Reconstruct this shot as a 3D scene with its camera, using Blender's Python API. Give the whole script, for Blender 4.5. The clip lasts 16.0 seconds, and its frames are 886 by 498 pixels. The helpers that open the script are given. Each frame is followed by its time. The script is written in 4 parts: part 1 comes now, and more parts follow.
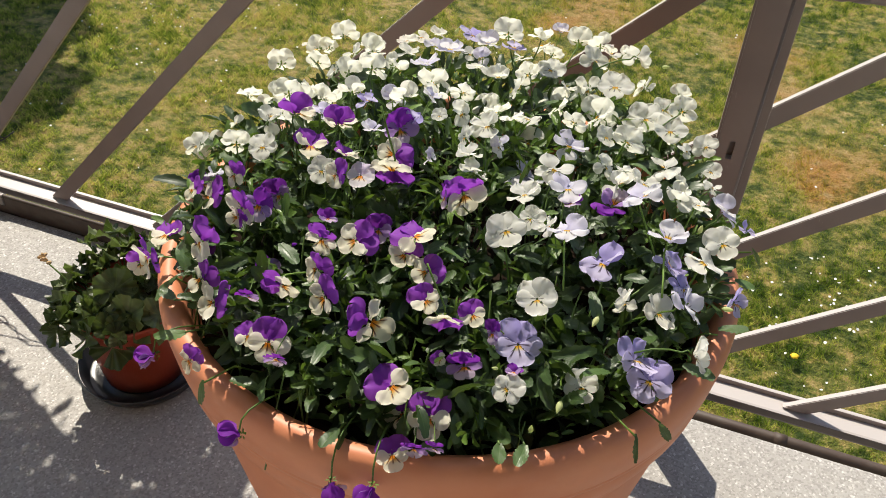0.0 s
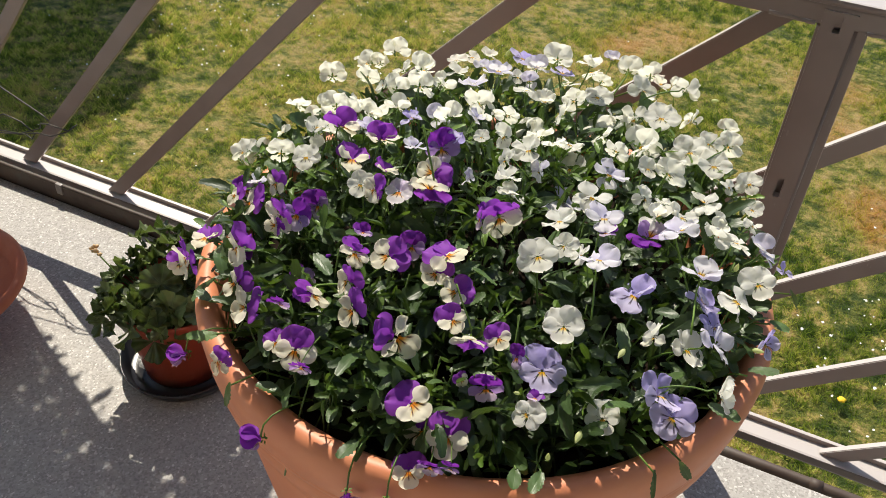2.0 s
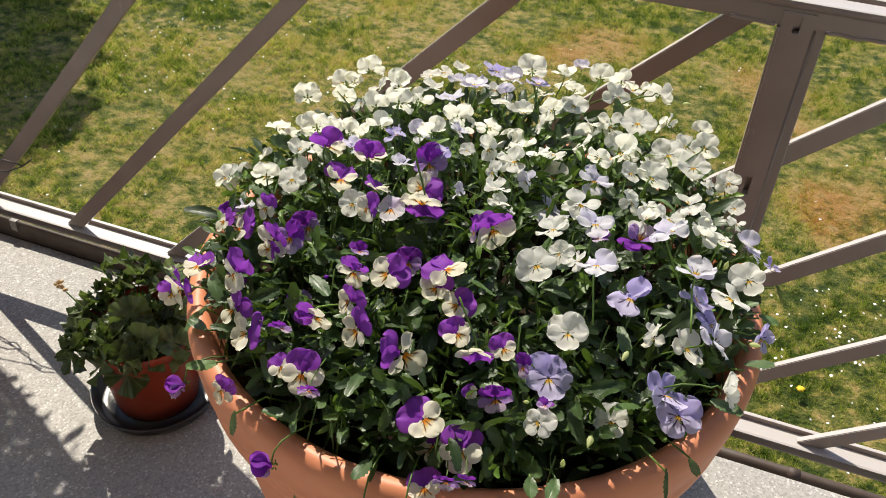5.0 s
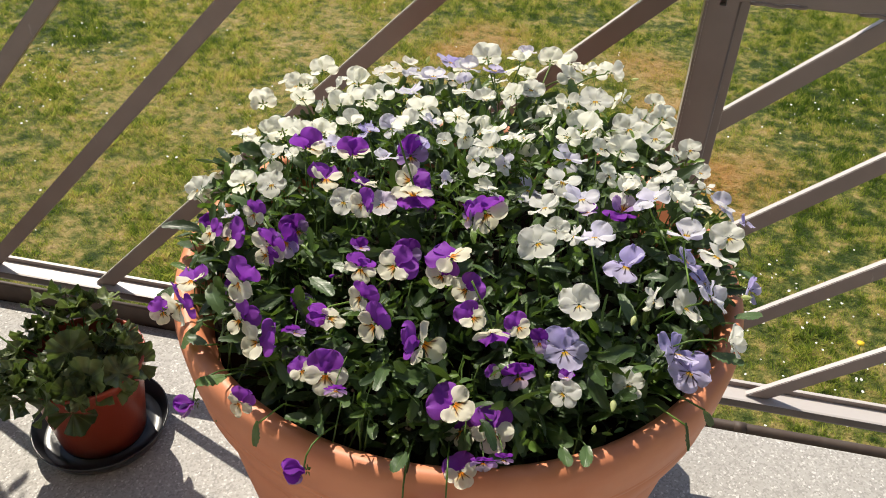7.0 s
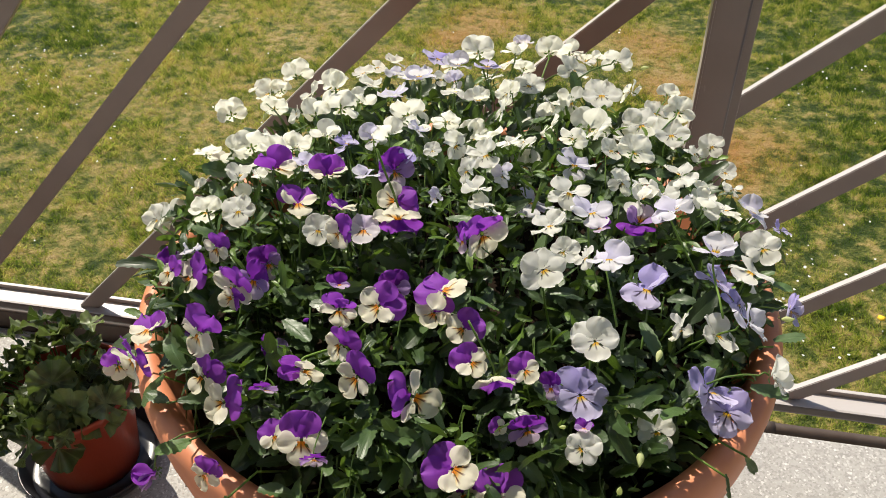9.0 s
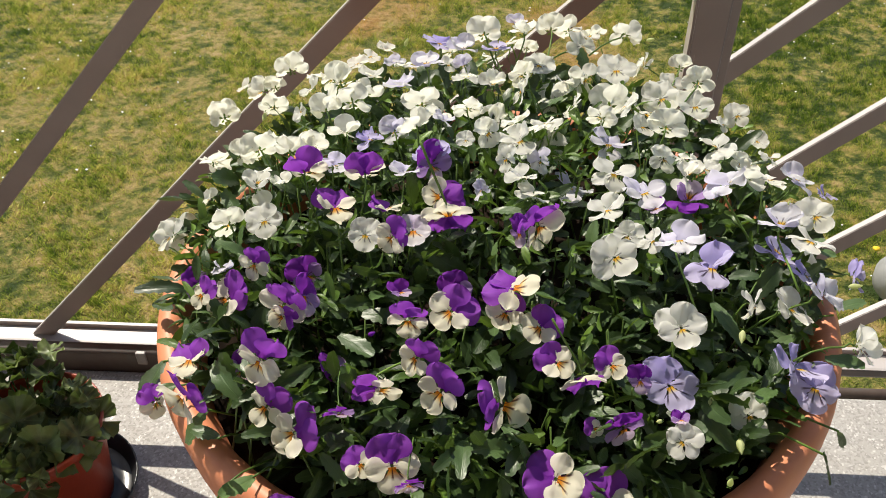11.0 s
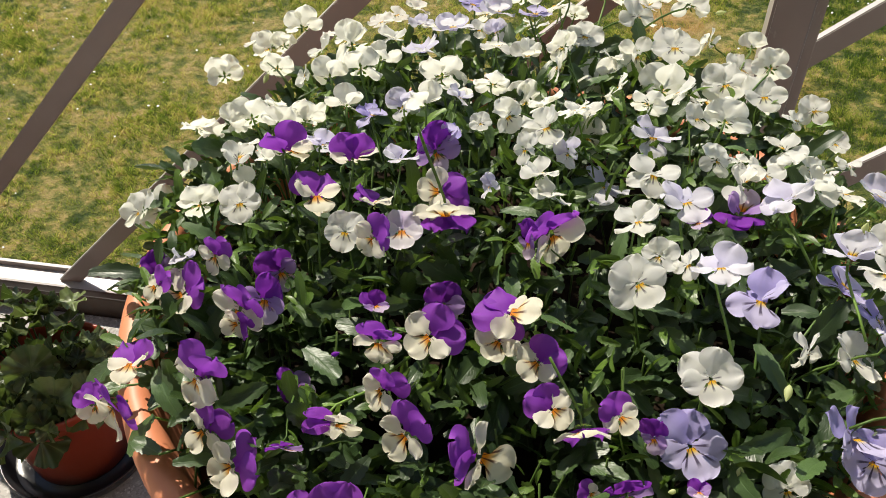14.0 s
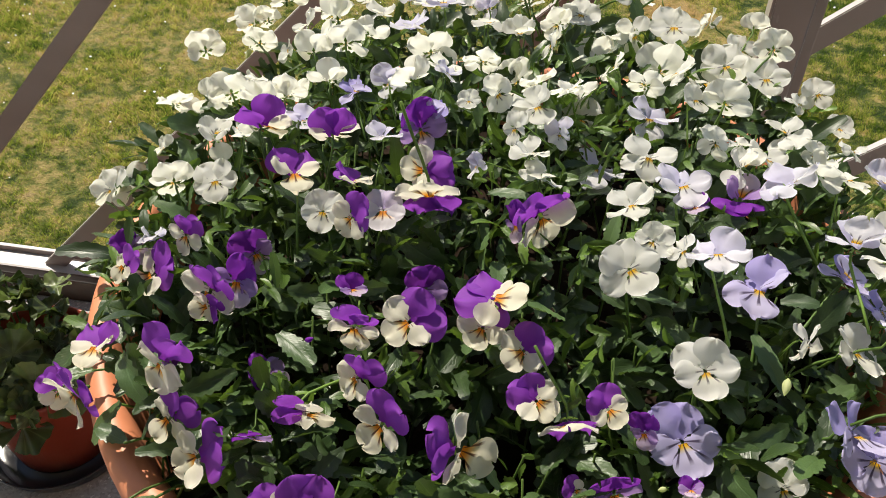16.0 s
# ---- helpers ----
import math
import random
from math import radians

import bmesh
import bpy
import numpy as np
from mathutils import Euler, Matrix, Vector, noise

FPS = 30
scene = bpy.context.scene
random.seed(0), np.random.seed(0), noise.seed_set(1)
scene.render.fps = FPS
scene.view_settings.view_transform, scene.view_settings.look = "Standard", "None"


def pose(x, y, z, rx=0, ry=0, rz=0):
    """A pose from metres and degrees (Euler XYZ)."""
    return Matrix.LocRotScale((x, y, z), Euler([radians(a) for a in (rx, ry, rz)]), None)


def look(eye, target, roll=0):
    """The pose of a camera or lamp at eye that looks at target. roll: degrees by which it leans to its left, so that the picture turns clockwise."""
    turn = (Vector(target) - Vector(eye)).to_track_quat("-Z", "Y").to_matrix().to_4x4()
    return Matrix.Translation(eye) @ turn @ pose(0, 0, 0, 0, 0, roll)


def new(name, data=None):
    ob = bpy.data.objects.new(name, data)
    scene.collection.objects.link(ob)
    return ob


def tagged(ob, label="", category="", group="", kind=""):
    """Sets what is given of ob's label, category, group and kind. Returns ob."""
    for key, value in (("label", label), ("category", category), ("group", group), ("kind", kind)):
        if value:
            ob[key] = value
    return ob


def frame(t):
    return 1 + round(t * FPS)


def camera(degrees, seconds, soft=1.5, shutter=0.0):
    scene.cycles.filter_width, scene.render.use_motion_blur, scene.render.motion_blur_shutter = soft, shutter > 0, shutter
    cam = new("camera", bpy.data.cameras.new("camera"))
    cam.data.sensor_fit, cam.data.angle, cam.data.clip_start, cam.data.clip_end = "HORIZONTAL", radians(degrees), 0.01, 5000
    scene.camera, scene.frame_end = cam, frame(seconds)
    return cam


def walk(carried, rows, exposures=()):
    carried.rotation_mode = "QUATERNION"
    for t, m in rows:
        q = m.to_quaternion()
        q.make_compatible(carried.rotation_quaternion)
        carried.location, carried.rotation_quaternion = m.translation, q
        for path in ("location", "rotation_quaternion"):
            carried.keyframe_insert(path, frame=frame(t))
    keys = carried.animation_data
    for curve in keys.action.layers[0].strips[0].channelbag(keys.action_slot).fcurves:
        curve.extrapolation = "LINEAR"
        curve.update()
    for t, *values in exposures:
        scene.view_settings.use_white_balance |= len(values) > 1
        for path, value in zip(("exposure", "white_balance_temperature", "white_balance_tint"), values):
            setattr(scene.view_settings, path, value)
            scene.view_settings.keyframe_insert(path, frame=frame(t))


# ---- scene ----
cam = camera(55.2, 16.0, soft=0.95)
PATH = [
    (0, (0.122, 0.05, 1.337), (-0.379, 1.499, 0.052), 2.6),
    (0.5, (0.133, 0.058, 1.338), (-0.4, 1.491, 0.049), 2.9),
    (1, (0.134, 0.052, 1.34), (-0.442, 1.471, 0.054), 3.1),
    (1.5, (0.137, 0.049, 1.342), (-0.469, 1.465, 0.066), 3.2),
    (2, (0.135, 0.055, 1.345), (-0.48, 1.477, 0.081), 3.7),
    (2.5, (0.132, 0.066, 1.344), (-0.49, 1.493, 0.088), 3.8),
    (3, (0.134, 0.065, 1.343), (-0.486, 1.494, 0.09), 3.8),
    (3.5, (0.132, 0.059, 1.345), (-0.482, 1.495, 0.096), 3.7),
    (4, (0.129, 0.051, 1.346), (-0.471, 1.497, 0.103), 3.5),
    (6.5, (0.029, 0.008, 1.339), (-0.308, 1.557, 0.119), 2.5),
    (7, (0.016, -0.002, 1.335), (-0.272, 1.558, 0.118), 2.5),
    (7.5, (0.033, 0.018, 1.33), (-0.236, 1.58, 0.109), 2.5),
    (8, (0.058, 0.047, 1.32), (-0.247, 1.597, 0.093), 2.3),
    (8.5, (0.057, 0.075, 1.308), (-0.28, 1.615, 0.077), 1.6),
    (9, (0.01, 0.101, 1.301), (-0.293, 1.637, 0.057), -0.6),
    (9.2, (-0.008, 0.11, 1.296), (-0.282, 1.641, 0.039), -1.4),
    (11.5, (-0.105, 0.138, 1.28), (-0.203, 1.674, 0.003), -0.6),
    (12, (-0.09, 0.171, 1.274), (-0.222, 1.687, -0.024), -0.1),
    (12.5, (-0.068, 0.197, 1.258), (-0.267, 1.683, -0.067), -0.4),
    (13, (-0.058, 0.213, 1.252), (-0.301, 1.679, -0.087), -0.8),
    (13.5, (-0.063, 0.222, 1.247), (-0.321, 1.681, -0.096), -0.8),
    (14, (-0.06, 0.229, 1.243), (-0.323, 1.68, -0.108), -0.8),
    (14.5, (-0.059, 0.236, 1.236), (-0.322, 1.681, -0.122), -0.7),
    (15, (-0.056, 0.239, 1.231), (-0.319, 1.679, -0.132), -0.5),
    (15.5, (-0.052, 0.241, 1.227), (-0.312, 1.678, -0.139), -0.2),
    (16, (-0.054, 0.246, 1.221), (-0.31, 1.685, -0.145), 0.1),
]
walk(cam, [(t, look(eye, target, roll)) for t, eye, target, roll in PATH])

# ---- world, sun, exposure ----
SUN = Vector((-0.50, 0.60, 1.0)).normalized()          # towards the sun
sky_world = bpy.data.worlds.new("sky")
scene.world = sky_world
sky_world.use_nodes = True
wn = sky_world.node_tree.nodes
sky = wn.new("ShaderNodeTexSky")
sky.sky_type, sky.sun_disc = "NISHITA", False
sky.sun_elevation, sky.sun_rotation = math.asin(SUN.z), math.atan2(SUN.x, SUN.y)
sky_world.node_tree.links.new(sky.outputs[0], wn["Background"].inputs[0])
wn["Background"].inputs[1].default_value = 0.095
sun = new("sun", bpy.data.lights.new("sun", "SUN"))
sun.data.energy, sun.data.angle, sun.data.color = 5.0, radians(0.53), (1.0, 0.92, 0.78)
sun.matrix_world = look(SUN * 20, (0, 0, 0))
scene.view_settings.exposure = 0.35


# ---- materials ----
class Mat:
    """A small wrapper that builds a node material step by step."""

    def __init__(self, name, rough=0.6, metal=0.0, spec=0.5):
        self.m = bpy.data.materials.new(name)
        self.m.use_nodes = True
        self.t = self.m.node_tree
        self.b = self.t.nodes["Principled BSDF"]
        self.b.inputs["Roughness"].default_value = rough
        self.b.inputs["Metallic"].default_value = metal
        self.b.inputs["Specular IOR Level"].default_value = spec
        self.co = self.t.nodes.new("ShaderNodeTexCoord")

    def put(self, a, b):
        self.t.links.new(a, b)
        return self

    def noise(self, scale, detail=3.0, rough=0.55, space="Object", stretch=(1, 1, 1)):
        mp = self.t.nodes.new("ShaderNodeMapping")
        mp.inputs["Scale"].default_value = stretch
        self.put(self.vec(space), mp.inputs[0])
        n = self.t.nodes.new("ShaderNodeTexNoise")
        n.inputs["Scale"].default_value, n.inputs["Detail"].default_value, n.inputs["Roughness"].default_value = scale, detail, rough
        self.put(mp.outputs[0], n.inputs["Vector"])
        return n.outputs["Fac"]

    def vec(self, space):
        if space == "World":
            return self.t.nodes.new("ShaderNodeNewGeometry").outputs["Position"]
        return self.co.outputs[space]

    def ramp(self, fac, *stops):
        r = self.t.nodes.new("ShaderNodeValToRGB")
        while len(r.color_ramp.elements) < len(stops):
            r.color_ramp.elements.new(0.5)
        for e, (p, c) in zip(r.color_ramp.elements, stops):
            e.position, e.color = p, (*c, 1) if len(c) == 3 else c
        self.put(fac, r.inputs[0])
        return r.outputs[0]

    def mix(self, fac, a, b, blend="MIX"):
        x = self.t.nodes.new("ShaderNodeMix")
        x.data_type, x.blend_type = "RGBA", blend
        for socket, v in ((x.inputs[0], fac), (x.inputs[6], a), (x.inputs[7], b)):
            if isinstance(v, bpy.types.NodeSocket):
                self.put(v, socket)
            else:
                socket.default_value = v if isinstance(v, float) else (*v, 1)
        return x.outputs[2]

    def math(self, op, a, b=0.0, c=0.0):
        x = self.t.nodes.new("ShaderNodeMath")
        x.operation = op
        for socket, v in zip(x.inputs, (a, b, c)):
            if isinstance(v, bpy.types.NodeSocket):
                self.put(v, socket)
            else:
                socket.default_value = v
        return x.outputs[0]

    def color(self, c):
        if isinstance(c, bpy.types.NodeSocket):
            self.put(c, self.b.inputs["Base Color"])
        else:
            self.b.inputs["Base Color"].default_value = (*c, 1)
        return self

    def bump(self, h, strength=0.3, dist=0.002):
        n = self.t.nodes.new("ShaderNodeBump")
        n.inputs["Strength"].default_value, n.inputs["Distance"].default_value = strength, dist
        self.put(h, n.inputs["Height"])
        self.put(n.outputs[0], self.b.inputs["Normal"])
        return self

    def leafy(self, color, share=0.35):
        """Lets light through a thin leaf or petal."""
        tr = self.t.nodes.new("ShaderNodeBsdfTranslucent")
        add = self.t.nodes.new("ShaderNodeMixShader")
        add.inputs[0].default_value = share
        if isinstance(color, bpy.types.NodeSocket):
            self.put(color, tr.inputs[0])
        else:
            tr.inputs[0].default_value = (*color, 1)
        self.put(self.b.outputs[0], add.inputs[1]).put(tr.outputs[0], add.inputs[2])
        self.put(add.outputs[0], self.t.nodes["Material Output"].inputs[0])
        return self

    def rand(self):
        return self.t.nodes.new("ShaderNodeObjectInfo").outputs["Random"]

    def island(self):
        return self.t.nodes.new("ShaderNodeNewGeometry").outputs["Random Per Island"]


def mat_concrete():
    m = Mat("terrazzo_concrete", 0.62)
    big = m.ramp(m.noise(2.2, 5), (0.3, (0.34, 0.32, 0.30)), (0.7, (0.42, 0.40, 0.375)))
    v = m.t.nodes.new("ShaderNodeTexVoronoi")
    v.inputs["Scale"].default_value = 260
    m.put(m.co.outputs["Object"], v.inputs["Vector"])
    chip = m.ramp(v.outputs["Color"], (0.2, (0.09, 0.085, 0.08)), (0.42, (0.30, 0.29, 0.27)), (0.75, (0.35, 0.34, 0.32)), (0.93, (0.95, 0.93, 0.9)))
    c = m.mix(0.36, big, chip)
    stain = m.ramp(m.noise(7, 6, 0.7), (0.55, (0, 0, 0)), (0.72, (1, 1, 1)))
    c = m.mix(m.math("MULTIPLY", stain, 0.25), c, (0.25, 0.24, 0.22))
    m.color(c).bump(m.noise(140, 4), 0.6, 0.002)
    m.put(m.ramp(v.outputs["Color"], (0.3, (0.75, 0.75, 0.75)), (0.9, (0.55, 0.55, 0.55))), m.b.inputs["Roughness"])
    return m.m


def mat_paint(name, a, b):
    m = Mat(name, 0.33)
    c = m.ramp(m.noise(9, 5), (0.3, a), (0.7, b))
    chips = m.ramp(m.noise(60, 6, 0.7, stretch=(1, 1, 0.35)), (0.66, (0, 0, 0)), (0.72, (1, 1, 1)))
    c = m.mix(m.math("MULTIPLY", chips, 0.35), c, (0.46, 0.41, 0.38))
    # lighter tone on faces turned to the sun: sunlight put into the colour
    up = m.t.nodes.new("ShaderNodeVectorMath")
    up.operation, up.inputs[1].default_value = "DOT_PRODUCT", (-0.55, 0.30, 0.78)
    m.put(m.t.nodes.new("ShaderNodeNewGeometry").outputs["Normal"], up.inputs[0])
    sunlit = m.ramp(m.math("ADD", up.outputs["Value"], m.math("MULTIPLY", m.noise(40, 5, 0.7), 0.2)), (0.52, (0, 0, 0)), (0.66, (1, 1, 1)))
    m.color(m.mix(m.math("MULTIPLY", sunlit, 0.85), c, (0.56, 0.52, 0.50)))
    m.bump(m.noise(70, 4), 0.25, 0.001)
    m.b.inputs["Coat Weight"].default_value, m.b.inputs["Coat Roughness"].default_value = 0.5, 0.4
    return m.m


def mat_gutter():
    m = Mat("weathered_gutter", 0.62)
    c = m.ramp(m.noise(14, 6, 0.65), (0.35, (0.055, 0.034, 0.025)), (0.55, (0.07, 0.048, 0.036)), (0.75, (0.075, 0.075, 0.062)))
    m.color(c).bump(m.noise(90, 4), 0.3, 0.001)
    return m.m


def mat_terracotta(name, a, b, rough=0.55):
    m = Mat(name, rough)
    c = m.ramp(m.noise(11, 6, 0.6), (0.3, a), (0.72, b))
    pale = m.ramp(m.noise(3.2, 6, 0.7), (0.56, (0, 0, 0)), (0.75, (1, 1, 1)))
    c = m.mix(m.math("MULTIPLY", pale, 0.22), c, (0.62, 0.40, 0.30))
    m.color(c).bump(m.noise(70, 5), 0.22, 0.001)
    return m.m


def mat_plain(name, a, b, rough, scale=30.0, bump=0.2):
    m = Mat(name, rough)
    m.color(m.ramp(m.noise(scale, 4), (0.3, a), (0.7, b))).bump(m.noise(scale * 4, 3), bump, 0.001)
    return m.m


def mat_petal(name, base, edge, throat=None, reach=0.0, lines=0.0, warm=(0.80, 0.26, 0.01), ink=(0.10, 0.02, 0.015), long=1.15, glow_through=None, vary=1.0):
    """Petal: the petal's own y runs from the flower's heart to its edge, in metres."""
    m = Mat(name, 0.62, spec=0.25)
    sep = m.t.nodes.new("ShaderNodeSeparateXYZ")
    m.put(m.co.outputs["Object"], sep.inputs[0])
    x, y = sep.outputs[0], sep.outputs[1]
    tone = m.ramp(m.math("MULTIPLY", y, 46.0), (0.1, base), (0.95, edge))
    vein = m.noise(330, 2, 0.5, stretch=(1, 0.12, 0.1))
    tone = m.mix(m.math("MULTIPLY", vein, 0.22 * vary), tone, tuple(0.62 * v for v in base))
    tone = m.mix(m.math("MULTIPLY", m.rand(), 0.2 * vary), tone, tuple(0.8 * v for v in edge))
    if throat:
        glow = m.ramp(m.math("MULTIPLY", y, 1 / reach), (0.35, (1, 1, 1)), (1.0, (0, 0, 0)))
        tone = m.mix(glow, tone, throat)
        heart = m.ramp(m.math("MULTIPLY", y, 1 / reach), (0.35, (1, 1, 1)), (0.75, (0, 0, 0)))
        tone = m.mix(heart, tone, warm)
    if lines:
        ang = m.math("DIVIDE", x, m.math("ADD", y, 0.0008))
        ray = m.math("ABSOLUTE", m.math("SINE", m.math("MULTIPLY", ang, 4.6)))
        near = m.ramp(m.math("MULTIPLY", y, 1 / max(reach * long, 0.001)), (0.12, (1, 1, 1)), (0.75, (0.9, 0.9, 0.9)), (1.0, (0, 0, 0)))
        whisk = m.math("MULTIPLY", m.ramp(ray, (0.26, (1, 1, 1)), (0.5, (0, 0, 0))), near)
        tone = m.mix(m.math("MULTIPLY", whisk, lines), tone, ink)
    m.color(tone).bump(vein, 0.25, 0.0006)
    m.leafy(m.mix(1.0, tone, glow_through, "MULTIPLY") if glow_through else tone, 0.56 if glow_through else 0.48)
    return m.m


def mat_leaf(name, dark, light, shine=0.38, share=0.22, joined=False, ringed=False):
    m = Mat(name, shine, spec=0.5)
    pick = m.island() if joined else m.rand()
    c = m.ramp(pick, (0.0, dark), (0.75, light), (1.0, tuple(1.6 * v for v in light)))
    c = m.mix(m.math("MULTIPLY", m.noise(160, 3), 0.5), c, dark)
    sep = m.t.nodes.new("ShaderNodeSeparateXYZ")
    if ringed:
        m.put(m.co.outputs["Object"], sep.inputs[0])
        ang = m.math("ARCTAN2", sep.outputs[1], sep.outputs[0])
        far = m.math("SQRT", m.math("ADD", m.math("MULTIPLY", sep.outputs[0], sep.outputs[0]), m.math("MULTIPLY", sep.outputs[1], sep.outputs[1])))
        rib = m.ramp(m.math("ABSOLUTE", m.math("SINE", m.math("MULTIPLY", ang, 3.5))), (0.0, (1, 1, 1)), (0.22, (0, 0, 0)))
        zone = m.ramp(m.math("MULTIPLY", far, 40.0), (0.30, (0, 0, 0)), (0.48, (1, 1, 1)), (0.62, (1, 1, 1)), (0.8, (0, 0, 0)))
        c = m.mix(m.math("MULTIPLY", zone, 0.5), c, (0.03, 0.026, 0.014))
    else:
        m.put(m.co.outputs["UV"], sep.inputs[0])
        off = m.math("ABSOLUTE", m.math("SUBTRACT", sep.outputs[0], 0.5))
        mid = m.ramp(off, (0.0, (1, 1, 1)), (0.055, (0, 0, 0)))
        slant = m.math("SUBTRACT", m.math("MULTIPLY", sep.outputs[1], 30.0), m.math("MULTIPLY", off, 26.0))
        side = m.ramp(m.math("ABSOLUTE", m.math("SINE", slant)), (0.0, (0.5, 0.5, 0.5)), (0.3, (0, 0, 0)))
        rib = m.math("MAXIMUM", mid, side)
    c = m.mix(m.math("MULTIPLY", rib, 0.28), c, tuple(1.7 * v for v in light))
    m.color(c).bump(m.math("SUBTRACT", m.noise(300, 3), rib), 0.3, 0.0006)
    m.leafy(m.mix(0.5, c, (0.16, 0.26, 0.02)), share)
    return m.m


def mat_lawn(name, blades):
    m = Mat(name, 0.75, spec=0.2)
    world = "World"
    patch = m.noise(0.9, 4, 0.6, world, (1, 1, 0))
    fine = m.noise(6.5, 6, 0.72, world, (1, 1, 0))
    tuft = m.noise(12, 5, 0.68, world, (1, 1, 0))
    both = m.math("ADD", m.math("MULTIPLY", patch, 0.55), m.math("ADD", m.math("MULTIPLY", fine, 1.5), m.math("MULTIPLY", tuft, 1.1)))
    both = m.math("SUBTRACT", both, 1.085)
    flat = m.t.nodes.new("ShaderNodeVectorMath")
    flat.operation = "MULTIPLY"
    flat.inputs[1].default_value = (1, 1, 0)
    m.put(m.vec(world), flat.inputs[0])

    def spot(px, py, r):
        d = m.t.nodes.new("ShaderNodeVectorMath")
        d.operation, d.inputs[1].default_value = "DISTANCE", (px, py, 0)
        m.put(flat.outputs[0], d.inputs[0])
        w = m.math("ADD", m.math("DIVIDE", d.outputs["Value"], r), m.math("MULTIPLY", m.math("SUBTRACT", fine, 0.5), 2.4))
        return m.ramp(w, (0.4, (1, 1, 1)), (1.05, (0, 0, 0)))

    for spots, shift in ((LUSH, -0.09), (STRAW, 0.055), (BARE, 0.17)):
        for px, py, r in spots:
            both = m.math("ADD", both, m.math("MULTIPLY", spot(px, py, r), shift))
    if blades:
        both = m.math("ADD", both, m.math("MULTIPLY", m.math("SUBTRACT", m.island(), 0.5), 0.26))
        c = m.ramp(both, (0.22, (0.09, 0.155, 0.018)), (0.40, (0.25, 0.325, 0.042)), (0.55, (0.48, 0.50, 0.095)), (0.70, (0.64, 0.56, 0.17)), (0.88, (0.70, 0.50, 0.21)))
    else:
        c = m.ramp(both, (0.22, (0.035, 0.06, 0.009)), (0.46, (0.15, 0.16, 0.034)), (0.62, (0.33, 0.26, 0.085)), (0.82, (0.42, 0.31, 0.14)))
    for px, py, r in BARE:
        c = m.mix(m.math("MULTIPLY", spot(px, py, r), 0.85), c, (0.98, 0.80, 0.66), "MULTIPLY")
    m.color(c)
    if blades:
        m.leafy(c, 0.45)
    else:
        m.bump(m.math("ADD", tuft, m.math("MULTIPLY", m.noise(60, 4, 0.7, world), 0.4)), 1.0, 0.06)
    return m.m


# bare, dry spots of the lawn: x, y, radius
BARE = [(-1.0, 7.15, 0.5), (-1.25, 6.75, 0.3), (0.45, 6.95, 0.45), (0.58, 6.2, 0.4), (1.2, 5.38, 0.5), (1.02, 4.95, 0.25), (0.88, 5.3, 0.35)]
# lusher, greener spots
LUSH = [(1.8, 5.2, 1.0), (2.5, 6.2, 1.2), (1.5, 3.9, 1.3), (-0.2, 8.0, 0.7), (2.2, 7.2, 1.2), (1.3, 6.5, 0.4), (-5.0, 6.5, 1.0), (-1.2, 3.4, 0.5), (0.2, 4.6, 0.5),
        (1.1, 5.11, 0.2), (0.71, 7.65, 0.5), (-0.67, 7.8, 0.5), (-4.4, 6.26, 0.6), (-3.2, 6.3, 0.4)]
# yellowish, sun-bleached spots
STRAW = [(-3.2, 4.6, 1.3), (-2.6, 6.2, 1.6), (-4.2, 6.0, 1.0), (-1.4, 5.2, 0.8), (-1.9, 3.6, 0.7)]
CONCRETE, GUTTER = mat_concrete(), mat_gutter()
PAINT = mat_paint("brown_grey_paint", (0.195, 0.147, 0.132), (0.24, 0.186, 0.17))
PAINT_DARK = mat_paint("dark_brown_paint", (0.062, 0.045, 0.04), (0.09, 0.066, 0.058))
TERRACOTTA = mat_terracotta("terracotta", (0.60, 0.205, 0.098), (0.68, 0.265, 0.135), 0.5)
RED_PLASTIC = mat_terracotta("brown_red_plastic", (0.26, 0.038, 0.018), (0.33, 0.055, 0.027), 0.32)
BOWL_CLAY = mat_terracotta("orange_clay", (0.42, 0.11, 0.05), (0.52, 0.16, 0.075), 0.6)
BLACK_PLASTIC = mat_plain("black_plastic", (0.012, 0.012, 0.014), (0.02, 0.02, 0.022), 0.28)
SOIL = mat_plain("potting_soil", (0.010, 0.007, 0.005), (0.03, 0.02, 0.014), 1.0, 60, 0.6)
SOIL.node_tree.nodes["Principled BSDF"].inputs["Specular IOR Level"].default_value = 0.05
PLASTER = mat_plain("plaster", (0.60, 0.57, 0.52), (0.68, 0.65, 0.60), 0.85, 6)
STEM = mat_leaf("stem_green", (0.06, 0.11, 0.02), (0.11, 0.18, 0.035), 0.45, 0.1)
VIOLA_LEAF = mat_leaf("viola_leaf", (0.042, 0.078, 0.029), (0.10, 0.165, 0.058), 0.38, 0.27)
# a darker copy of viola_leaf: shade between the leaves is in its colour
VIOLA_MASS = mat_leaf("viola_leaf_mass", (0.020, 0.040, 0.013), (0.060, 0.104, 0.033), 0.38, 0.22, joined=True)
SEPAL = mat_leaf("sepal_green", (0.09, 0.17, 0.03), (0.17, 0.28, 0.05), 0.45, 0.3)
SHOOT_GREEN = mat_leaf("viola_shoot", (0.06, 0.115, 0.02), (0.13, 0.22, 0.035), share=0.33, joined=True)
GERANIUM = mat_leaf("geranium_leaf", (0.034, 0.056, 0.02), (0.17, 0.215, 0.078), 0.40, 0.3, ringed=True)
CLIP = mat_plain("clip_metal", (0.16, 0.14, 0.13), (0.24, 0.21, 0.19), 0.4, 60)
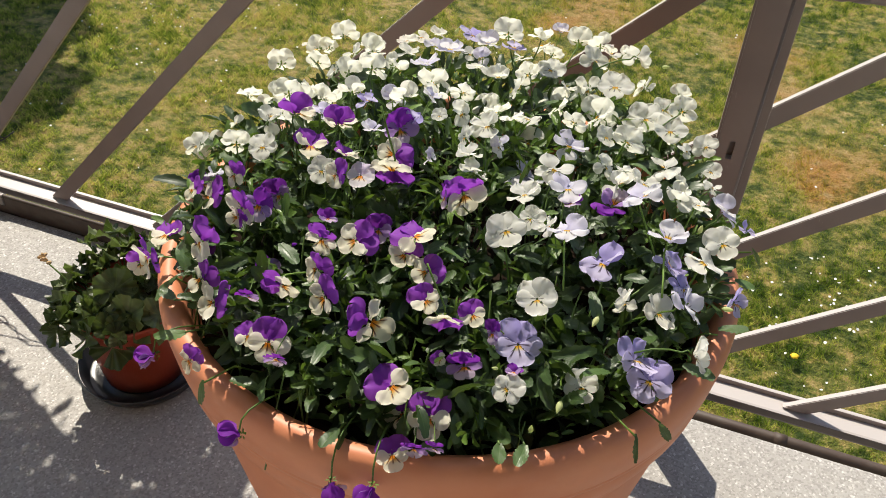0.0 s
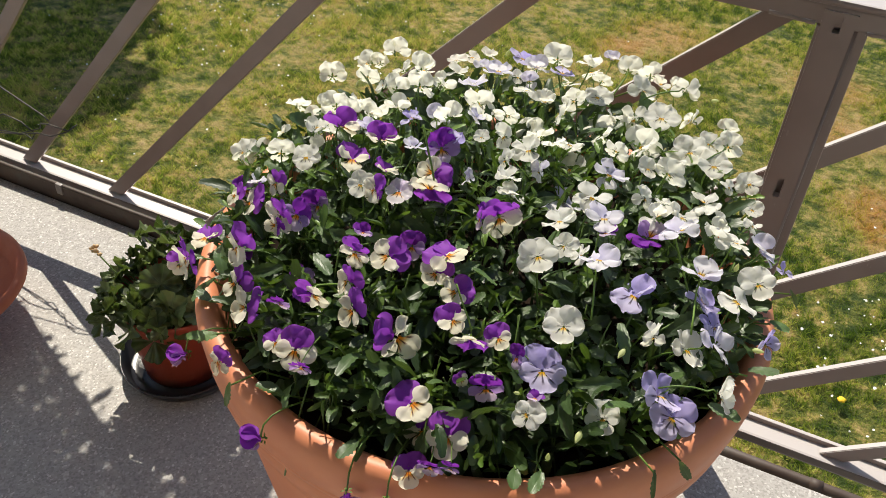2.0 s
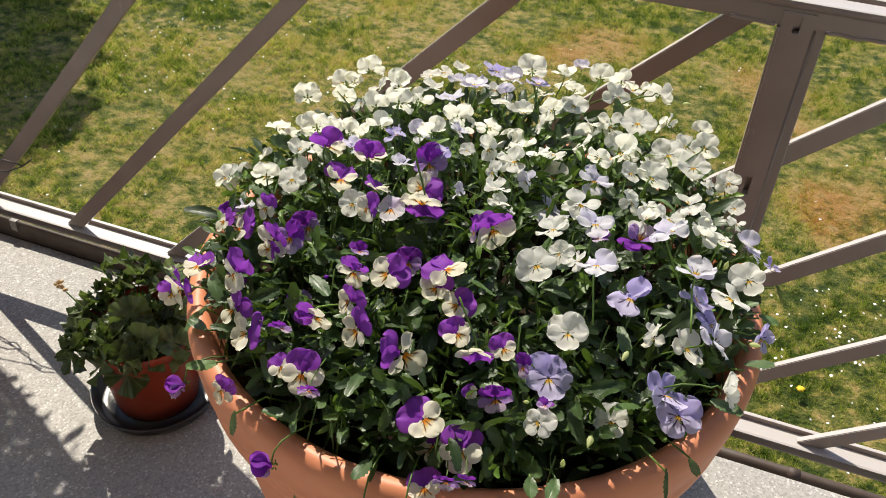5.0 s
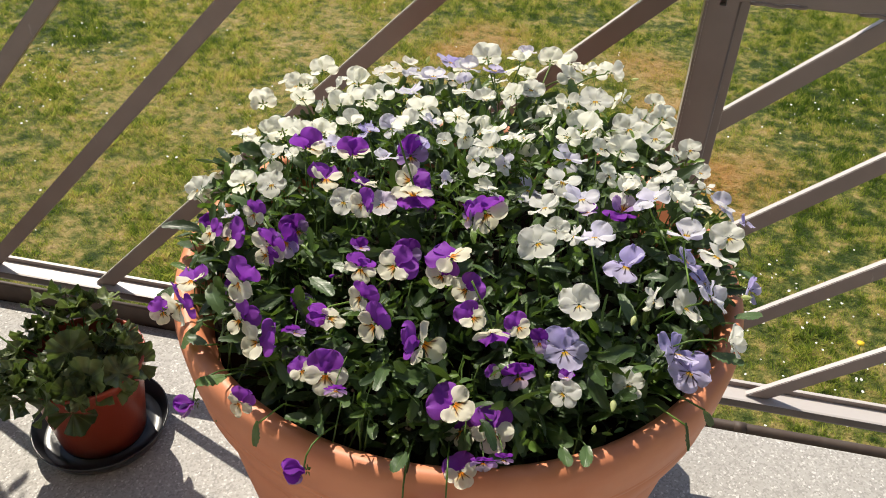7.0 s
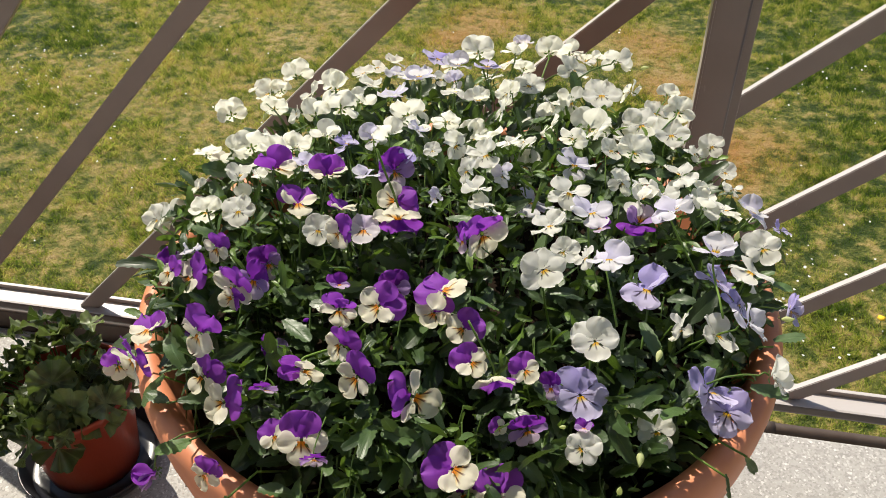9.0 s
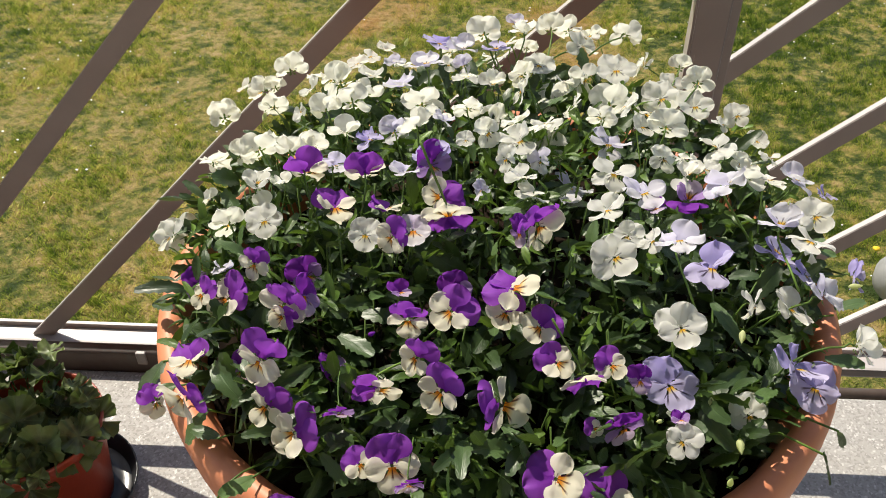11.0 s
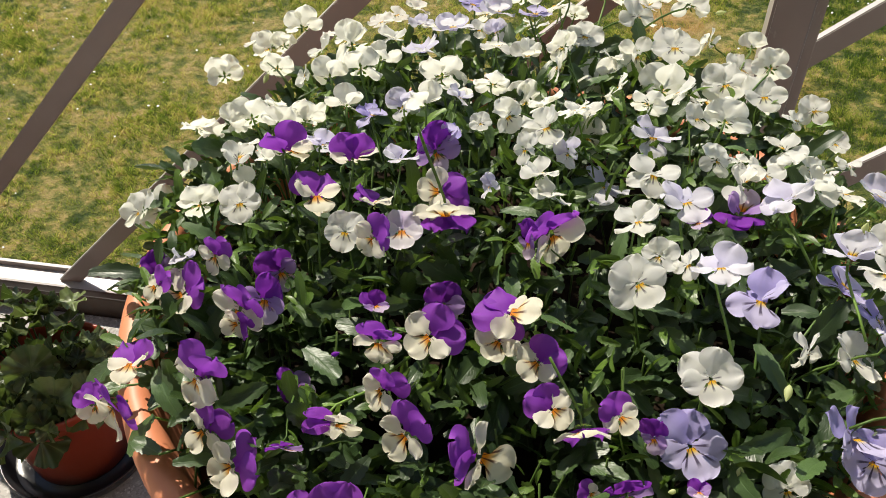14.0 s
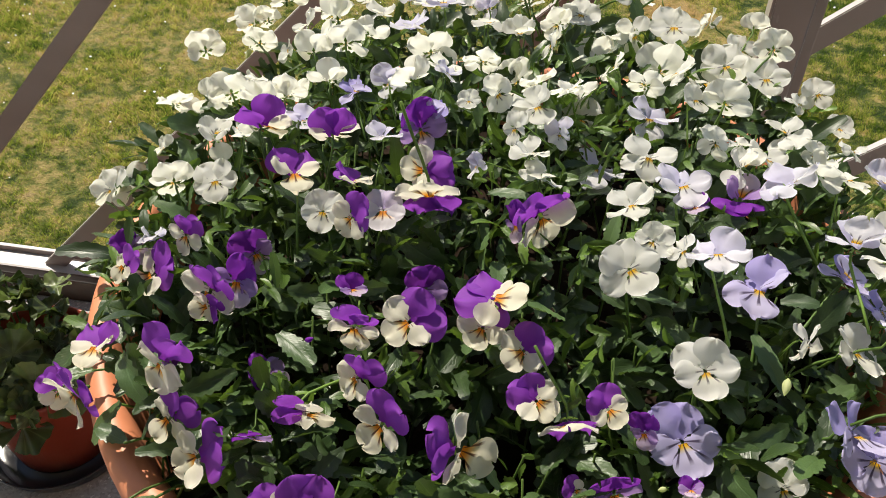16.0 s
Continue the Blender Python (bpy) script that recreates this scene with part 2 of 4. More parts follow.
GREY_PLASTIC = mat_plain("grey_plastic", (0.26, 0.26, 0.25), (0.32, 0.32, 0.31), 0.55, 12)
BUD_BROWN = mat_plain("dry_bud", (0.50, 0.32, 0.16), (0.62, 0.44, 0.24), 0.8, 200)
WIRE = mat_plain("dark_wire", (0.03, 0.026, 0.022), (0.05, 0.042, 0.035), 0.5, 90)
GROUND, BLADES = mat_lawn("lawn_earth", False), mat_lawn("grass_blades", True)
TREE_LEAF = mat_leaf("tree_leaf", (0.035, 0.06, 0.015), (0.07, 0.11, 0.03), joined=True)
BARK = mat_plain("bark", (0.09, 0.065, 0.045), (0.16, 0.12, 0.09), 0.9, 20, 0.8)
DAISY = mat_plain("daisy_white", (0.75, 0.74, 0.70), (0.85, 0.84, 0.80), 0.7, 50)
DANDELION = mat_plain("dandelion_yellow", (0.75, 0.45, 0.01), (0.85, 0.55, 0.02), 0.7, 80)

VIOLET, CREAM, SNOW, LILAC = (0.26, 0.030, 0.47), (0.90, 0.85, 0.66), (0.91, 0.905, 0.86), (0.46, 0.40, 0.80)
INK, LIME = (0.03, 0.01, 0.05), (1.0, 1.0, 0.91)
PETALS = {
    "pale": (mat_petal("petal_pale", (0.66, 0.62, 0.86), (0.82, 0.80, 0.90)),
             mat_petal("petal_pale_side", (0.80, 0.78, 0.87), (0.86, 0.85, 0.90), lines=0.8, reach=0.005, ink=INK),
             mat_petal("petal_pale_throat", (0.84, 0.82, 0.82), (0.86, 0.84, 0.90), (0.88, 0.66, 0.06), 0.0050, 0.85, (0.86, 0.48, 0.01), INK, 1.6)),
    "purple": (mat_petal("petal_violet", VIOLET, (0.37, 0.085, 0.60)),
               mat_petal("petal_cream", CREAM, (0.90, 0.87, 0.74), lines=0.7, reach=0.004),
               mat_petal("petal_cream_throat", CREAM, (0.90, 0.86, 0.68), (0.90, 0.56, 0.06), 0.0095, 0.95)),
    "mauve": (mat_petal("petal_lilac_white", (0.62, 0.50, 0.74), (0.80, 0.74, 0.86)),
              mat_petal("petal_blush", (0.80, 0.74, 0.80), (0.84, 0.80, 0.86), lines=0.6, reach=0.004),
              mat_petal("petal_blush_throat", (0.84, 0.78, 0.76), (0.84, 0.80, 0.84), (0.88, 0.54, 0.08), 0.0092, 0.95)),
    "violet": (mat_petal("petal_deep_violet", (0.19, 0.02, 0.34), (0.28, 0.045, 0.48)),
               mat_petal("petal_mauve", (0.34, 0.17, 0.52), (0.52, 0.36, 0.66), lines=0.7, reach=0.007),
               mat_petal("petal_mauve_throat", (0.60, 0.45, 0.62), (0.70, 0.58, 0.72), (0.85, 0.55, 0.05), 0.009, 0.85)),
    "white": (mat_petal("petal_white", SNOW, (0.92, 0.915, 0.88), glow_through=LIME, vary=0.35),
              mat_petal("petal_white_side", SNOW, (0.92, 0.915, 0.88), lines=0.8, reach=0.0058, ink=INK, glow_through=LIME, vary=0.35),
              mat_petal("petal_white_throat", (0.90, 0.88, 0.76), (0.92, 0.91, 0.86), (0.90, 0.66, 0.05), 0.0062, 0.85, (0.88, 0.48, 0.01), INK, 1.5, LIME, 0.35)),
    "lavender": (mat_petal("petal_lilac", LILAC, (0.56, 0.49, 0.87)),
                 mat_petal("petal_lilac_side", (0.62, 0.56, 0.86), (0.68, 0.63, 0.88), lines=0.9, reach=0.0092, ink=INK),
                 mat_petal("petal_lilac_throat", (0.68, 0.63, 0.86), (0.68, 0.62, 0.88), (0.90, 0.66, 0.05), 0.0060, 0.95, (0.88, 0.48, 0.01), INK, 2.1)),
}


# ---- helpers of this scene ----
def mesh_of(bm, name, material, smooth=True):
    me = bpy.data.meshes.new(name)
    bm.to_mesh(me)
    bm.free()
    for mt in (material if isinstance(material, (list, tuple)) else [material]):
        me.materials.append(mt)
    if smooth:
        me.polygons.foreach_set("use_smooth", [True] * len(me.polygons))
    return me


def part(name, bm, material, parent=None, label="", smooth=True, m=None):
    me = bm if isinstance(bm, bpy.types.Mesh) else mesh_of(bm, name, material, smooth)
    ob = new(name, me)
    if parent is not None:
        ob.parent = parent
    if m is not None:
        ob.matrix_basis = m
    return tagged(ob, label)


def thing(name, at, label, category, group="", kind=""):
    ob = new(name)
    ob.location = at
    ob.empty_display_size = 0.02
    return tagged(ob, label, category, group, kind)


def box(x0, x1, y0, y1, z0, z1, bevel=0.0):
    bm = bmesh.new()
    bmesh.ops.create_cube(bm, size=1.0, matrix=Matrix.Translation(((x0 + x1) / 2, (y0 + y1) / 2, (z0 + z1) / 2)) @ Matrix.Diagonal((x1 - x0, y1 - y0, z1 - z0, 1)))
    if bevel:
        bmesh.ops.bevel(bm, geom=bm.edges[:], offset=bevel, segments=2, profile=0.6, affect="EDGES")
    return bm


def lathe(profile, steps=72, wobble=0.0):
    """Turns (radius, height) pairs round the z axis."""
    bm = bmesh.new()
    rings = []
    for k, (r, z) in enumerate(profile):
        ring = []
        for i in range(steps):
            a = 2 * math.pi * i / steps
            rr = r * (1 + wobble * noise.noise((math.cos(a) * 2, math.sin(a) * 2, z * 6)))
            ring.append(bm.verts.new((rr * math.cos(a), rr * math.sin(a), z)))
        rings.append(ring)
    for a, b in zip(rings, rings[1:]):
        for i in range(steps):
            j = (i + 1) % steps
            bm.faces.new((a[i], a[j], b[j], b[i]))
    if profile[0][0] > 0.001:
        bm.faces.new(rings[0][::-1])
    if profile[-1][0] > 0.001:
        bm.faces.new(rings[-1])
    return bm


def tube(points, radius, sides=6, taper=1.0, bm=None):
    """A round tube along points."""
    bm = bm or bmesh.new()
    pts = [Vector(p) for p in points]
    rings = []
    for k, p in enumerate(pts):
        d = (pts[min(k + 1, len(pts) - 1)] - pts[max(k - 1, 0)]).normalized()
        side = d.orthogonal().normalized() if k == 0 else (side - d * side.dot(d)).normalized()
        up = d.cross(side)
        r = radius * (1 + (taper - 1) * k / (len(pts) - 1))
        rings.append([bm.verts.new(p + (side * math.cos(a) + up * math.sin(a)) * r) for a in (2 * math.pi * i / sides for i in range(sides))])
    for a, b in zip(rings, rings[1:]):
        for i in range(sides):
            bm.faces.new((a[i], a[(i + 1) % sides], b[(i + 1) % sides], b[i]))
    bm.faces.new(rings[0][::-1])
    bm.faces.new(rings[-1])
    return bm


def facing(at, az, el, spin=0.0, size=1.0):
    """A pose whose z axis looks along azimuth az and elevation el (degrees), with its y axis upwards."""
    f = Vector((math.cos(radians(az)) * math.cos(radians(el)), math.sin(radians(az)) * math.cos(radians(el)), math.sin(radians(el))))
    x = Vector((0, 0, 1)).cross(f)
    x = x.normalized() if x.length > 0.05 else Vector((1, 0, 0))
    y = f.cross(x)
    rot = Matrix((x, y, f)).transposed().to_4x4()
    return Matrix.Translation(at) @ rot @ Matrix.Rotation(radians(spin), 4, "Z") @ Matrix.Scale(size, 4)


# ---- the place ----
LAWN = -1.8
EDGE = 1.26

bm = bmesh.new()
bmesh.ops.create_grid(bm, x_segments=2, y_segments=2, size=150)
ground = part("ground", bm, GROUND, m=Matrix.Translation((0, 0, LAWN)))
tagged(ground, "dry spring lawn earth under thin grass", "lawn", kind="structure")

floor = part("floor", box(-3.2, 2.6, -1.1, EDGE, -0.16, 0.0, 0.006), CONCRETE, smooth=False)
tagged(floor, "grey speckled terrazzo balcony floor", "floor", kind="structure")
wall = part("wall_house", box(-3.2, 2.6, -1.35, -1.1, LAWN, 5.0, 0.005), PLASTER, smooth=False)
tagged(wall, "pale plastered house wall behind the balcony", "wall", kind="structure")
footing = part("wall_footing", box(-3.2, 2.6, -1.1, EDGE - 0.15, LAWN, -0.16), PLASTER, smooth=False)
tagged(footing, "plastered wall under the balcony slab", "wall", kind="structure")

# unseen slab, added to hold back sky light over the balcony
ceiling = part("ceiling", box(-3.2, 2.6, -1.1, 0.15, 2.55, 2.72, 0.006), PLASTER, smooth=False)
tagged(ceiling, "plain plastered slab overhead, added unseen to hold back sky light", "ceiling", kind="structure")
gutter = thing("edge_gutter", (0, EDGE + 0.040, -0.008), "weathered dark brown metal edge pipe along the slab", "gutter")
part("pipe", tube([(-0.41, -0.022, 0), (0.5, -0.022, 0), (1, -0.022, 0), (2.6, -0.022, 0)], 0.012, 14), GUTTER, gutter)
for x in (0.42, 1.3):
    part("collar", tube([(x - 0.012, -0.022, 0), (x + 0.012, -0.022, 0)], 0.0135, 14), GUTTER, gutter)

flashing = thing("edge_flashing", (0, EDGE, 0), "dark brown weathered metal edge strip along the slab", "edge strip")
part("strip", box(-3.2, -0.42, 0.003, 0.008, -0.034, 0.046, 0.002), GUTTER, flashing, smooth=False)
part("bead", tube([(-3.2, 0.0075, 0.046), (-1.5, 0.0075, 0.046), (-0.42, 0.0075, 0.046)], 0.0055, 12), GUTTER, flashing)
for x in (-2.2, -1.47, -0.79):
    part("clip", box(x - 0.010, x + 0.010, -0.001, 0.015, 0.022, 0.053, 0.002), CLIP, flashing, smooth=False)
# the railing
RAIL_Y = 1.165
railing = thing("balcony_railing", (0, RAIL_Y, 0), "brown-grey painted steel balcony railing with diagonal flat bars", "railing")
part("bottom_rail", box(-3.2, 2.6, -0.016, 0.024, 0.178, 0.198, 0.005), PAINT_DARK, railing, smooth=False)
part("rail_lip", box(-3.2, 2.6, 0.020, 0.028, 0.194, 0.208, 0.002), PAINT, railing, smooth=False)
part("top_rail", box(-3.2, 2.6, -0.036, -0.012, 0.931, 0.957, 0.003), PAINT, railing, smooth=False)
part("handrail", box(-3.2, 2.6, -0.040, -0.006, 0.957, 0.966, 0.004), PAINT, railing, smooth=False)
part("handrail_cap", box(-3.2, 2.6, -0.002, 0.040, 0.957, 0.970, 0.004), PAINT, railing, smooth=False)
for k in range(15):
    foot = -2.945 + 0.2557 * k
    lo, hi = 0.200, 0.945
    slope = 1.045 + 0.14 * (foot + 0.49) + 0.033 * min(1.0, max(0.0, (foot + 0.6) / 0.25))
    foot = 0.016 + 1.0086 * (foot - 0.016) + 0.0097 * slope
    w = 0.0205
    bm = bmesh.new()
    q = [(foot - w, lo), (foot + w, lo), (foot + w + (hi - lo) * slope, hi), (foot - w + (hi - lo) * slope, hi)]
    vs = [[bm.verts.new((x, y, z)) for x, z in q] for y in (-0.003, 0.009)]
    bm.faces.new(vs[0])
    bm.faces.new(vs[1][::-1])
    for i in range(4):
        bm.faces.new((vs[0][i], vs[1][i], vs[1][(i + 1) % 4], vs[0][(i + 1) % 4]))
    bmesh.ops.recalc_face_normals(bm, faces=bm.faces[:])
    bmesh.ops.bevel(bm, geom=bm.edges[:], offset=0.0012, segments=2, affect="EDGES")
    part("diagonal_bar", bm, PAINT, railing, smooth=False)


def slotted_plate(x0, x1, y0, y1, z0, z1, slots):
    """An upright plate with oblong holes right through it."""
    bm = bmesh.new()
    cx, hw = (x0 + x1) / 2, 0.004
    levels = [z0] + [v for a, b in slots for v in (a, b)] + [z1]
    for k in range(len(levels) - 1):
        hole = k % 2 == 1
        for a, b in ((x0, cx - hw), (cx - hw, cx + hw), (cx + hw, x1)):
            if hole and a > x0 and b < x1:
                continue
            bmesh.ops.create_cube(bm, size=1.0, matrix=Matrix.Translation(((a + b) / 2, (y0 + y1) / 2, (levels[k] + levels[k + 1]) / 2)) @ Matrix.Diagonal((b - a, y1 - y0, levels[k + 1] - levels[k], 1)))
    bmesh.ops.remove_doubles(bm, verts=bm.verts[:], dist=0.0002)
    seen = {}
    for f in bm.faces[:]:
        seen.setdefault(tuple(round(v, 4) for v in f.calc_center_median()), []).append(f)
    bmesh.ops.delete(bm, geom=[f for fs in seen.values() if len(fs) > 1 for f in fs], context="FACES")
    return bm


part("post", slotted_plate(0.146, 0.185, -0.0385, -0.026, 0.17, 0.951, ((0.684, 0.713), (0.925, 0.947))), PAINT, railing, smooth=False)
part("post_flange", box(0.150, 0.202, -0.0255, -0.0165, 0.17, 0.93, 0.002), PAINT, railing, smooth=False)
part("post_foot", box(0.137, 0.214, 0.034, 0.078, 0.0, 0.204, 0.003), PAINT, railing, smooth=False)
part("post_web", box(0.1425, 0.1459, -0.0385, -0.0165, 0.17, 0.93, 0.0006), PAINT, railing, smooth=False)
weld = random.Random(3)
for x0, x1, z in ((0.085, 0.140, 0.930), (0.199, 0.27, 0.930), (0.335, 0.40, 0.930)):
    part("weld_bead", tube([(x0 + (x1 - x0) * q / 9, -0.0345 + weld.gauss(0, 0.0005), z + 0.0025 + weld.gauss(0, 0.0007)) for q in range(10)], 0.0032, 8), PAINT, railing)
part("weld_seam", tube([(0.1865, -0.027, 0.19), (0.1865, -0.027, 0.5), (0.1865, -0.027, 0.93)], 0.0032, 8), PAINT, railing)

# the lawn
rng = np.random.default_rng(4)


def blades(count, x0, x1, y0, y1):
    """Thin grass blades, two triangles each, thinner on the bare spots."""
    x, y = rng.uniform(x0, x1, count), rng.uniform(y0, y1, count)
    keep = np.ones(count, bool)
    for px, py, r in BARE:
        keep &= rng.random(count) < np.clip(np.hypot(x - px, y - py) / r, 0.4, 1)
    lump = 0.5 * np.sin(x * 5.1 + 1.3 * np.sin(y * 3.7)) * np.sin(y * 4.3 + 1.7 * np.sin(x * 2.9))
    lump = lump + 0.5 * np.sin(x * 29 + 2.1 * np.sin(y * 17 + 2 * np.sin(x * 7))) * np.sin(y * 31 + 1.9 * np.sin(x * 13 + 2 * np.sin(y * 5)))
    keep &= rng.random(count) < 0.74 + 0.5 * lump
    x, y, lump = x[keep], y[keep], lump[keep]
    n = len(x)
    a, h = rng.uniform(0, 2 * np.pi, n), rng.uniform(0.008, 0.03, n) * np.clip(1 + 1.3 * lump, 0.35, 2.2)
    w, lean = rng.uniform(0.0011, 0.0026, n), rng.uniform(0.2, 1.1, n) * h
    b = a + rng.uniform(1.0, 2.2, n)
    z = np.full(n, LAWN - 0.002)
    v = np.stack([
        np.stack([x - w * np.cos(a), y - w * np.sin(a), z], 1), np.stack([x + w * np.cos(a), y + w * np.sin(a), z], 1),
        np.stack([x + w * 0.8 * np.cos(a) + 0.45 * lean * np.cos(b), y + w * 0.8 * np.sin(a) + 0.45 * lean * np.sin(b), z + 0.65 * h], 1),
        np.stack([x + lean * np.cos(b), y + lean * np.sin(b), z + h], 1)], 1).reshape(-1, 3)
    base = 4 * np.arange(n)[:, None]
    f = np.concatenate([base + [0, 1, 2], base + [0, 2, 3]], 0)
    me = bpy.data.meshes.new("grass")
    me.from_pydata(v.tolist(), [], f.tolist())
    me.materials.append(BLADES)
    return me


tagged(new("grass", blades(820000, -6.6, 3.8, 2.0, 9.7)), "short dry green and straw-coloured grass blades", "grass", kind="stuff")


def daisies(spots):
    bm = bmesh.new()
    for px, py, spread, count in spots:
        for _ in range(count // 2):
            x, y = px + rng.normal() * spread, py + rng.normal() * spread
            r = rng.uniform(0.004, 0.009)
            bmesh.ops.create_cone(bm, cap_ends=True, segments=8, radius1=r * 0.5, radius2=r, depth=0.006,
                                  matrix=pose(x, y, LAWN + rng.uniform(0.035, 0.06), rng.uniform(-25, 25), rng.uniform(-25, 25), 0))
    return bm


DAISY_SPOTS = [(1.7, 6.45, 0.35, 60), (1.2, 3.75, 0.33, 130), (2.3, 7.1, 0.5, 50), (-4.5, 5.3, 0.5, 90), (-4.1, 5.6, 0.6, 70), (0.85, 4.1, 0.22, 40),
               (2.0, 3.8, 0.4, 60), (-2.6, 5.0, 1.2, 60), (0.2, 5.6, 1.5, 60), (-3.8, 3.6, 0.8, 60), (-3.0, 7.0, 1.0, 70)]
tagged(part("daisies", daisies(DAISY_SPOTS), DAISY, smooth=False), "scattered small white daisies in the grass", "daisies", kind="stuff")
for x, y in ((0.84, 3.43), (1.62, 3.69), (1.8, 3.45), (2.05, 3.9)):
    d = thing("dandelion", (x, y, LAWN), "yellow dandelion flower in the grass", "dandelion", "dandelions in the lawn")
    part("stalk", tube([(0, 0, 0), (0.004, 0, 0.03), (0.005, 0.002, 0.055)], 0.002, 5), STEM, d)
    part("blossom", lathe([(0.004, 0.052), (0.016, 0.058), (0.021, 0.064), (0.014, 0.069), (0.003, 0.071)], 14, 0.3), DANDELION, d)

# an unseen tree, placed so that its shade lies on the lawn
tree = thing("tree", (-8.40, 6.28, LAWN), "unseen leafy tree added beside the balcony to shade the lawn", "tree")
part("trunk", tube([(0, 0, -0.1), (0.05, 0, 1.2), (-0.05, 0.05, 2.6), (0.1, 0, 4.2)], 0.16, 10, 0.45), BARK, tree)
crown = bmesh.new()
for k in range(9000):
    v = Vector(rng.normal(size=3)).normalized() * (rng.random() ** 0.4)
    c = Vector((v.x * 2.2, v.y * 2.0, 4.0 + v.z * 1.7))
    if noise.noise(c * 1.1) < -0.35:
        continue
    q = Matrix.Translation(c) @ Euler(rng.uniform(0, 6.28, 3)).to_matrix().to_4x4()
    s = rng.uniform(0.09, 0.19)
    crown.faces.new([crown.verts.new(q @ Vector(p)) for p in ((-s, 0, 0), (0, -s * 0.5, 0.02), (s, 0, 0), (0, s * 0.5, 0.02))])
part("crown", crown, TREE_LEAF, tree, smooth=False)

# ---- the large pot and its violas ----
CX, CY = -0.095, 0.70


def dome(x, y):
    """Height of the flower heads above the floor."""
    u, v = x - CX, y - CY
    r = u * u + v * v
    return 0.902 - 0.031 * u + 0.07 * v - 0.86 * u * u + 0.26 * u * v - 0.93 * v * v + 3.26 * r * r


pot = thing("flower_pot", (CX, CY, 0), "large tapered terracotta flower pot on the balcony floor", "flower pot")
part("body", lathe([(0.150, 0.0), (0.156, 0.004), (0.200, 0.25), (0.238, 0.46), (0.2725, 0.664), (0.2722, 0.667), (0.2752, 0.668), (0.276, 0.685), (0.279, 0.690), (0.284, 0.692), (0.2875, 0.70), (0.2905, 0.7195), (0.2896, 0.7215), (0.2915, 0.7235), (0.2920, 0.7275), (0.2911, 0.7295), (0.2932, 0.7315), (0.2955, 0.752), (0.2965, 0.764),
                    (0.2945, 0.776), (0.289, 0.783), (0.281, 0.784), (0.274, 0.779), (0.271, 0.768), (0.266, 0.735), (0.255, 0.70), (0.0, 0.69)], 96, 0.004), TERRACOTTA, pot)
part("soil", lathe([(0.262, 0.725), (0.2, 0.742), (0.1, 0.752), (0.0, 0.755)], 48, 0.01), SOIL, pot)


def petal_mesh(name, material, length, width, kind, seed):
    """One petal; its base is at the origin and it reaches along +y."""
    rnd = random.Random(seed)
    nu, nv = 8, 9
    bm = bmesh.new()
    p1, p2, cup = rnd.uniform(0, 6), rnd.uniform(0, 6), rnd.uniform(-0.16, 0.16)
    grid = []
    for j in range(nv + 1):
        v = math.sin(0.5 * math.pi * j / nv)
        row = []
        for i in range(nu + 1):
            u = 2 * i / nu - 1
            w = 0.5 * width * max(0.26 + 0.1 * v if v < 0.6 else 0.06, math.sqrt(max(0.0, 1 - ((v - 0.585) / 0.418) ** 2)))
            reach = 1.03 * length * v
            if kind == "lower":
                reach -= 0.05 * length * v * v * math.exp(-(u * w / width * 9) ** 2)
            side = u * w
            z = length * (cup * v * v + 0.085 * math.sin(3.5 * u + p1) * v + 0.055 * math.sin(8 * u + p2) * v * v + 0.03 * math.sin(9 * v + p2) + 0.09 * u * u * v * (1 if kind == "lower" else -0.6))
            row.append(bm.verts.new((side, 0.0012 + reach, z)))
        grid.append(row)
    for a, b in zip(grid, grid[1:]):
        for i in range(nu):
            bm.faces.new((a[i], a[i + 1], b[i + 1], b[i]))
    return mesh_of(bm, name, material)


def heart_mesh(name, seed, stalk=1):
    """The green sepals, spur and curved stalk behind a flower that looks along +z."""
    rnd = random.Random(seed)
    bend = rnd.uniform(-0.008, 0.008)
    ways = ([(0, 0.002, -0.008)], [(0, 0.001, -0.012), (bend * 0.4, -0.008, -0.020), (bend, -0.020, -0.030), (bend * 1.6, -0.034, -0.042)],
            [(0, 0.001, -0.012), (bend * 0.4, 0.002, -0.024), (bend, 0.0, -0.040), (bend * 1.6, -0.006, -0.056)])
    bm = tube([(0, 0.0015, -0.0035), (0, 0.004, -0.007)] + ways[stalk], 0.0009, 5, 1.15)
    for k in range(5):
        a = 2 * math.pi * k / 5 + 0.3
        c, s = math.cos(a), math.sin(a)
        p = [(0.0012 * c, 0.0012 * s, -0.003), (0.004 * c - 0.0013 * s, 0.004 * s + 0.0013 * c, -0.0038), (0.0068 * c, 0.0068 * s, -0.003), (0.004 * c + 0.0013 * s, 0.004 * s - 0.0013 * c, -0.0038)]
        bm.faces.new([bm.verts.new(q) for q in p])
    return mesh_of(bm, name, SEPAL)


SHAPES = {}
for colour, mats in PETALS.items():
    wide = 1.12 if colour in ("purple", "violet") else 1.0
    SHAPES[colour] = [[petal_mesh("petal", mats[0], 0.0188 * wide, 0.0215 * wide, "upper", 10 + s) for s in range(6)],
                      [petal_mesh("petal", mats[1], 0.0172, 0.0172, "side", 20 + s) for s in range(6)],
                      [petal_mesh("petal", mats[2], 0.0182, 0.0218, "lower", 30 + s) for s in range(6)]]
HEARTS = [heart_mesh("flower", s) for s in range(4)]
EDGE_HEARTS = [heart_mesh("flower", s, 2) for s in range(4)]
BARE_HEARTS = [heart_mesh("flower", 9, 0)]
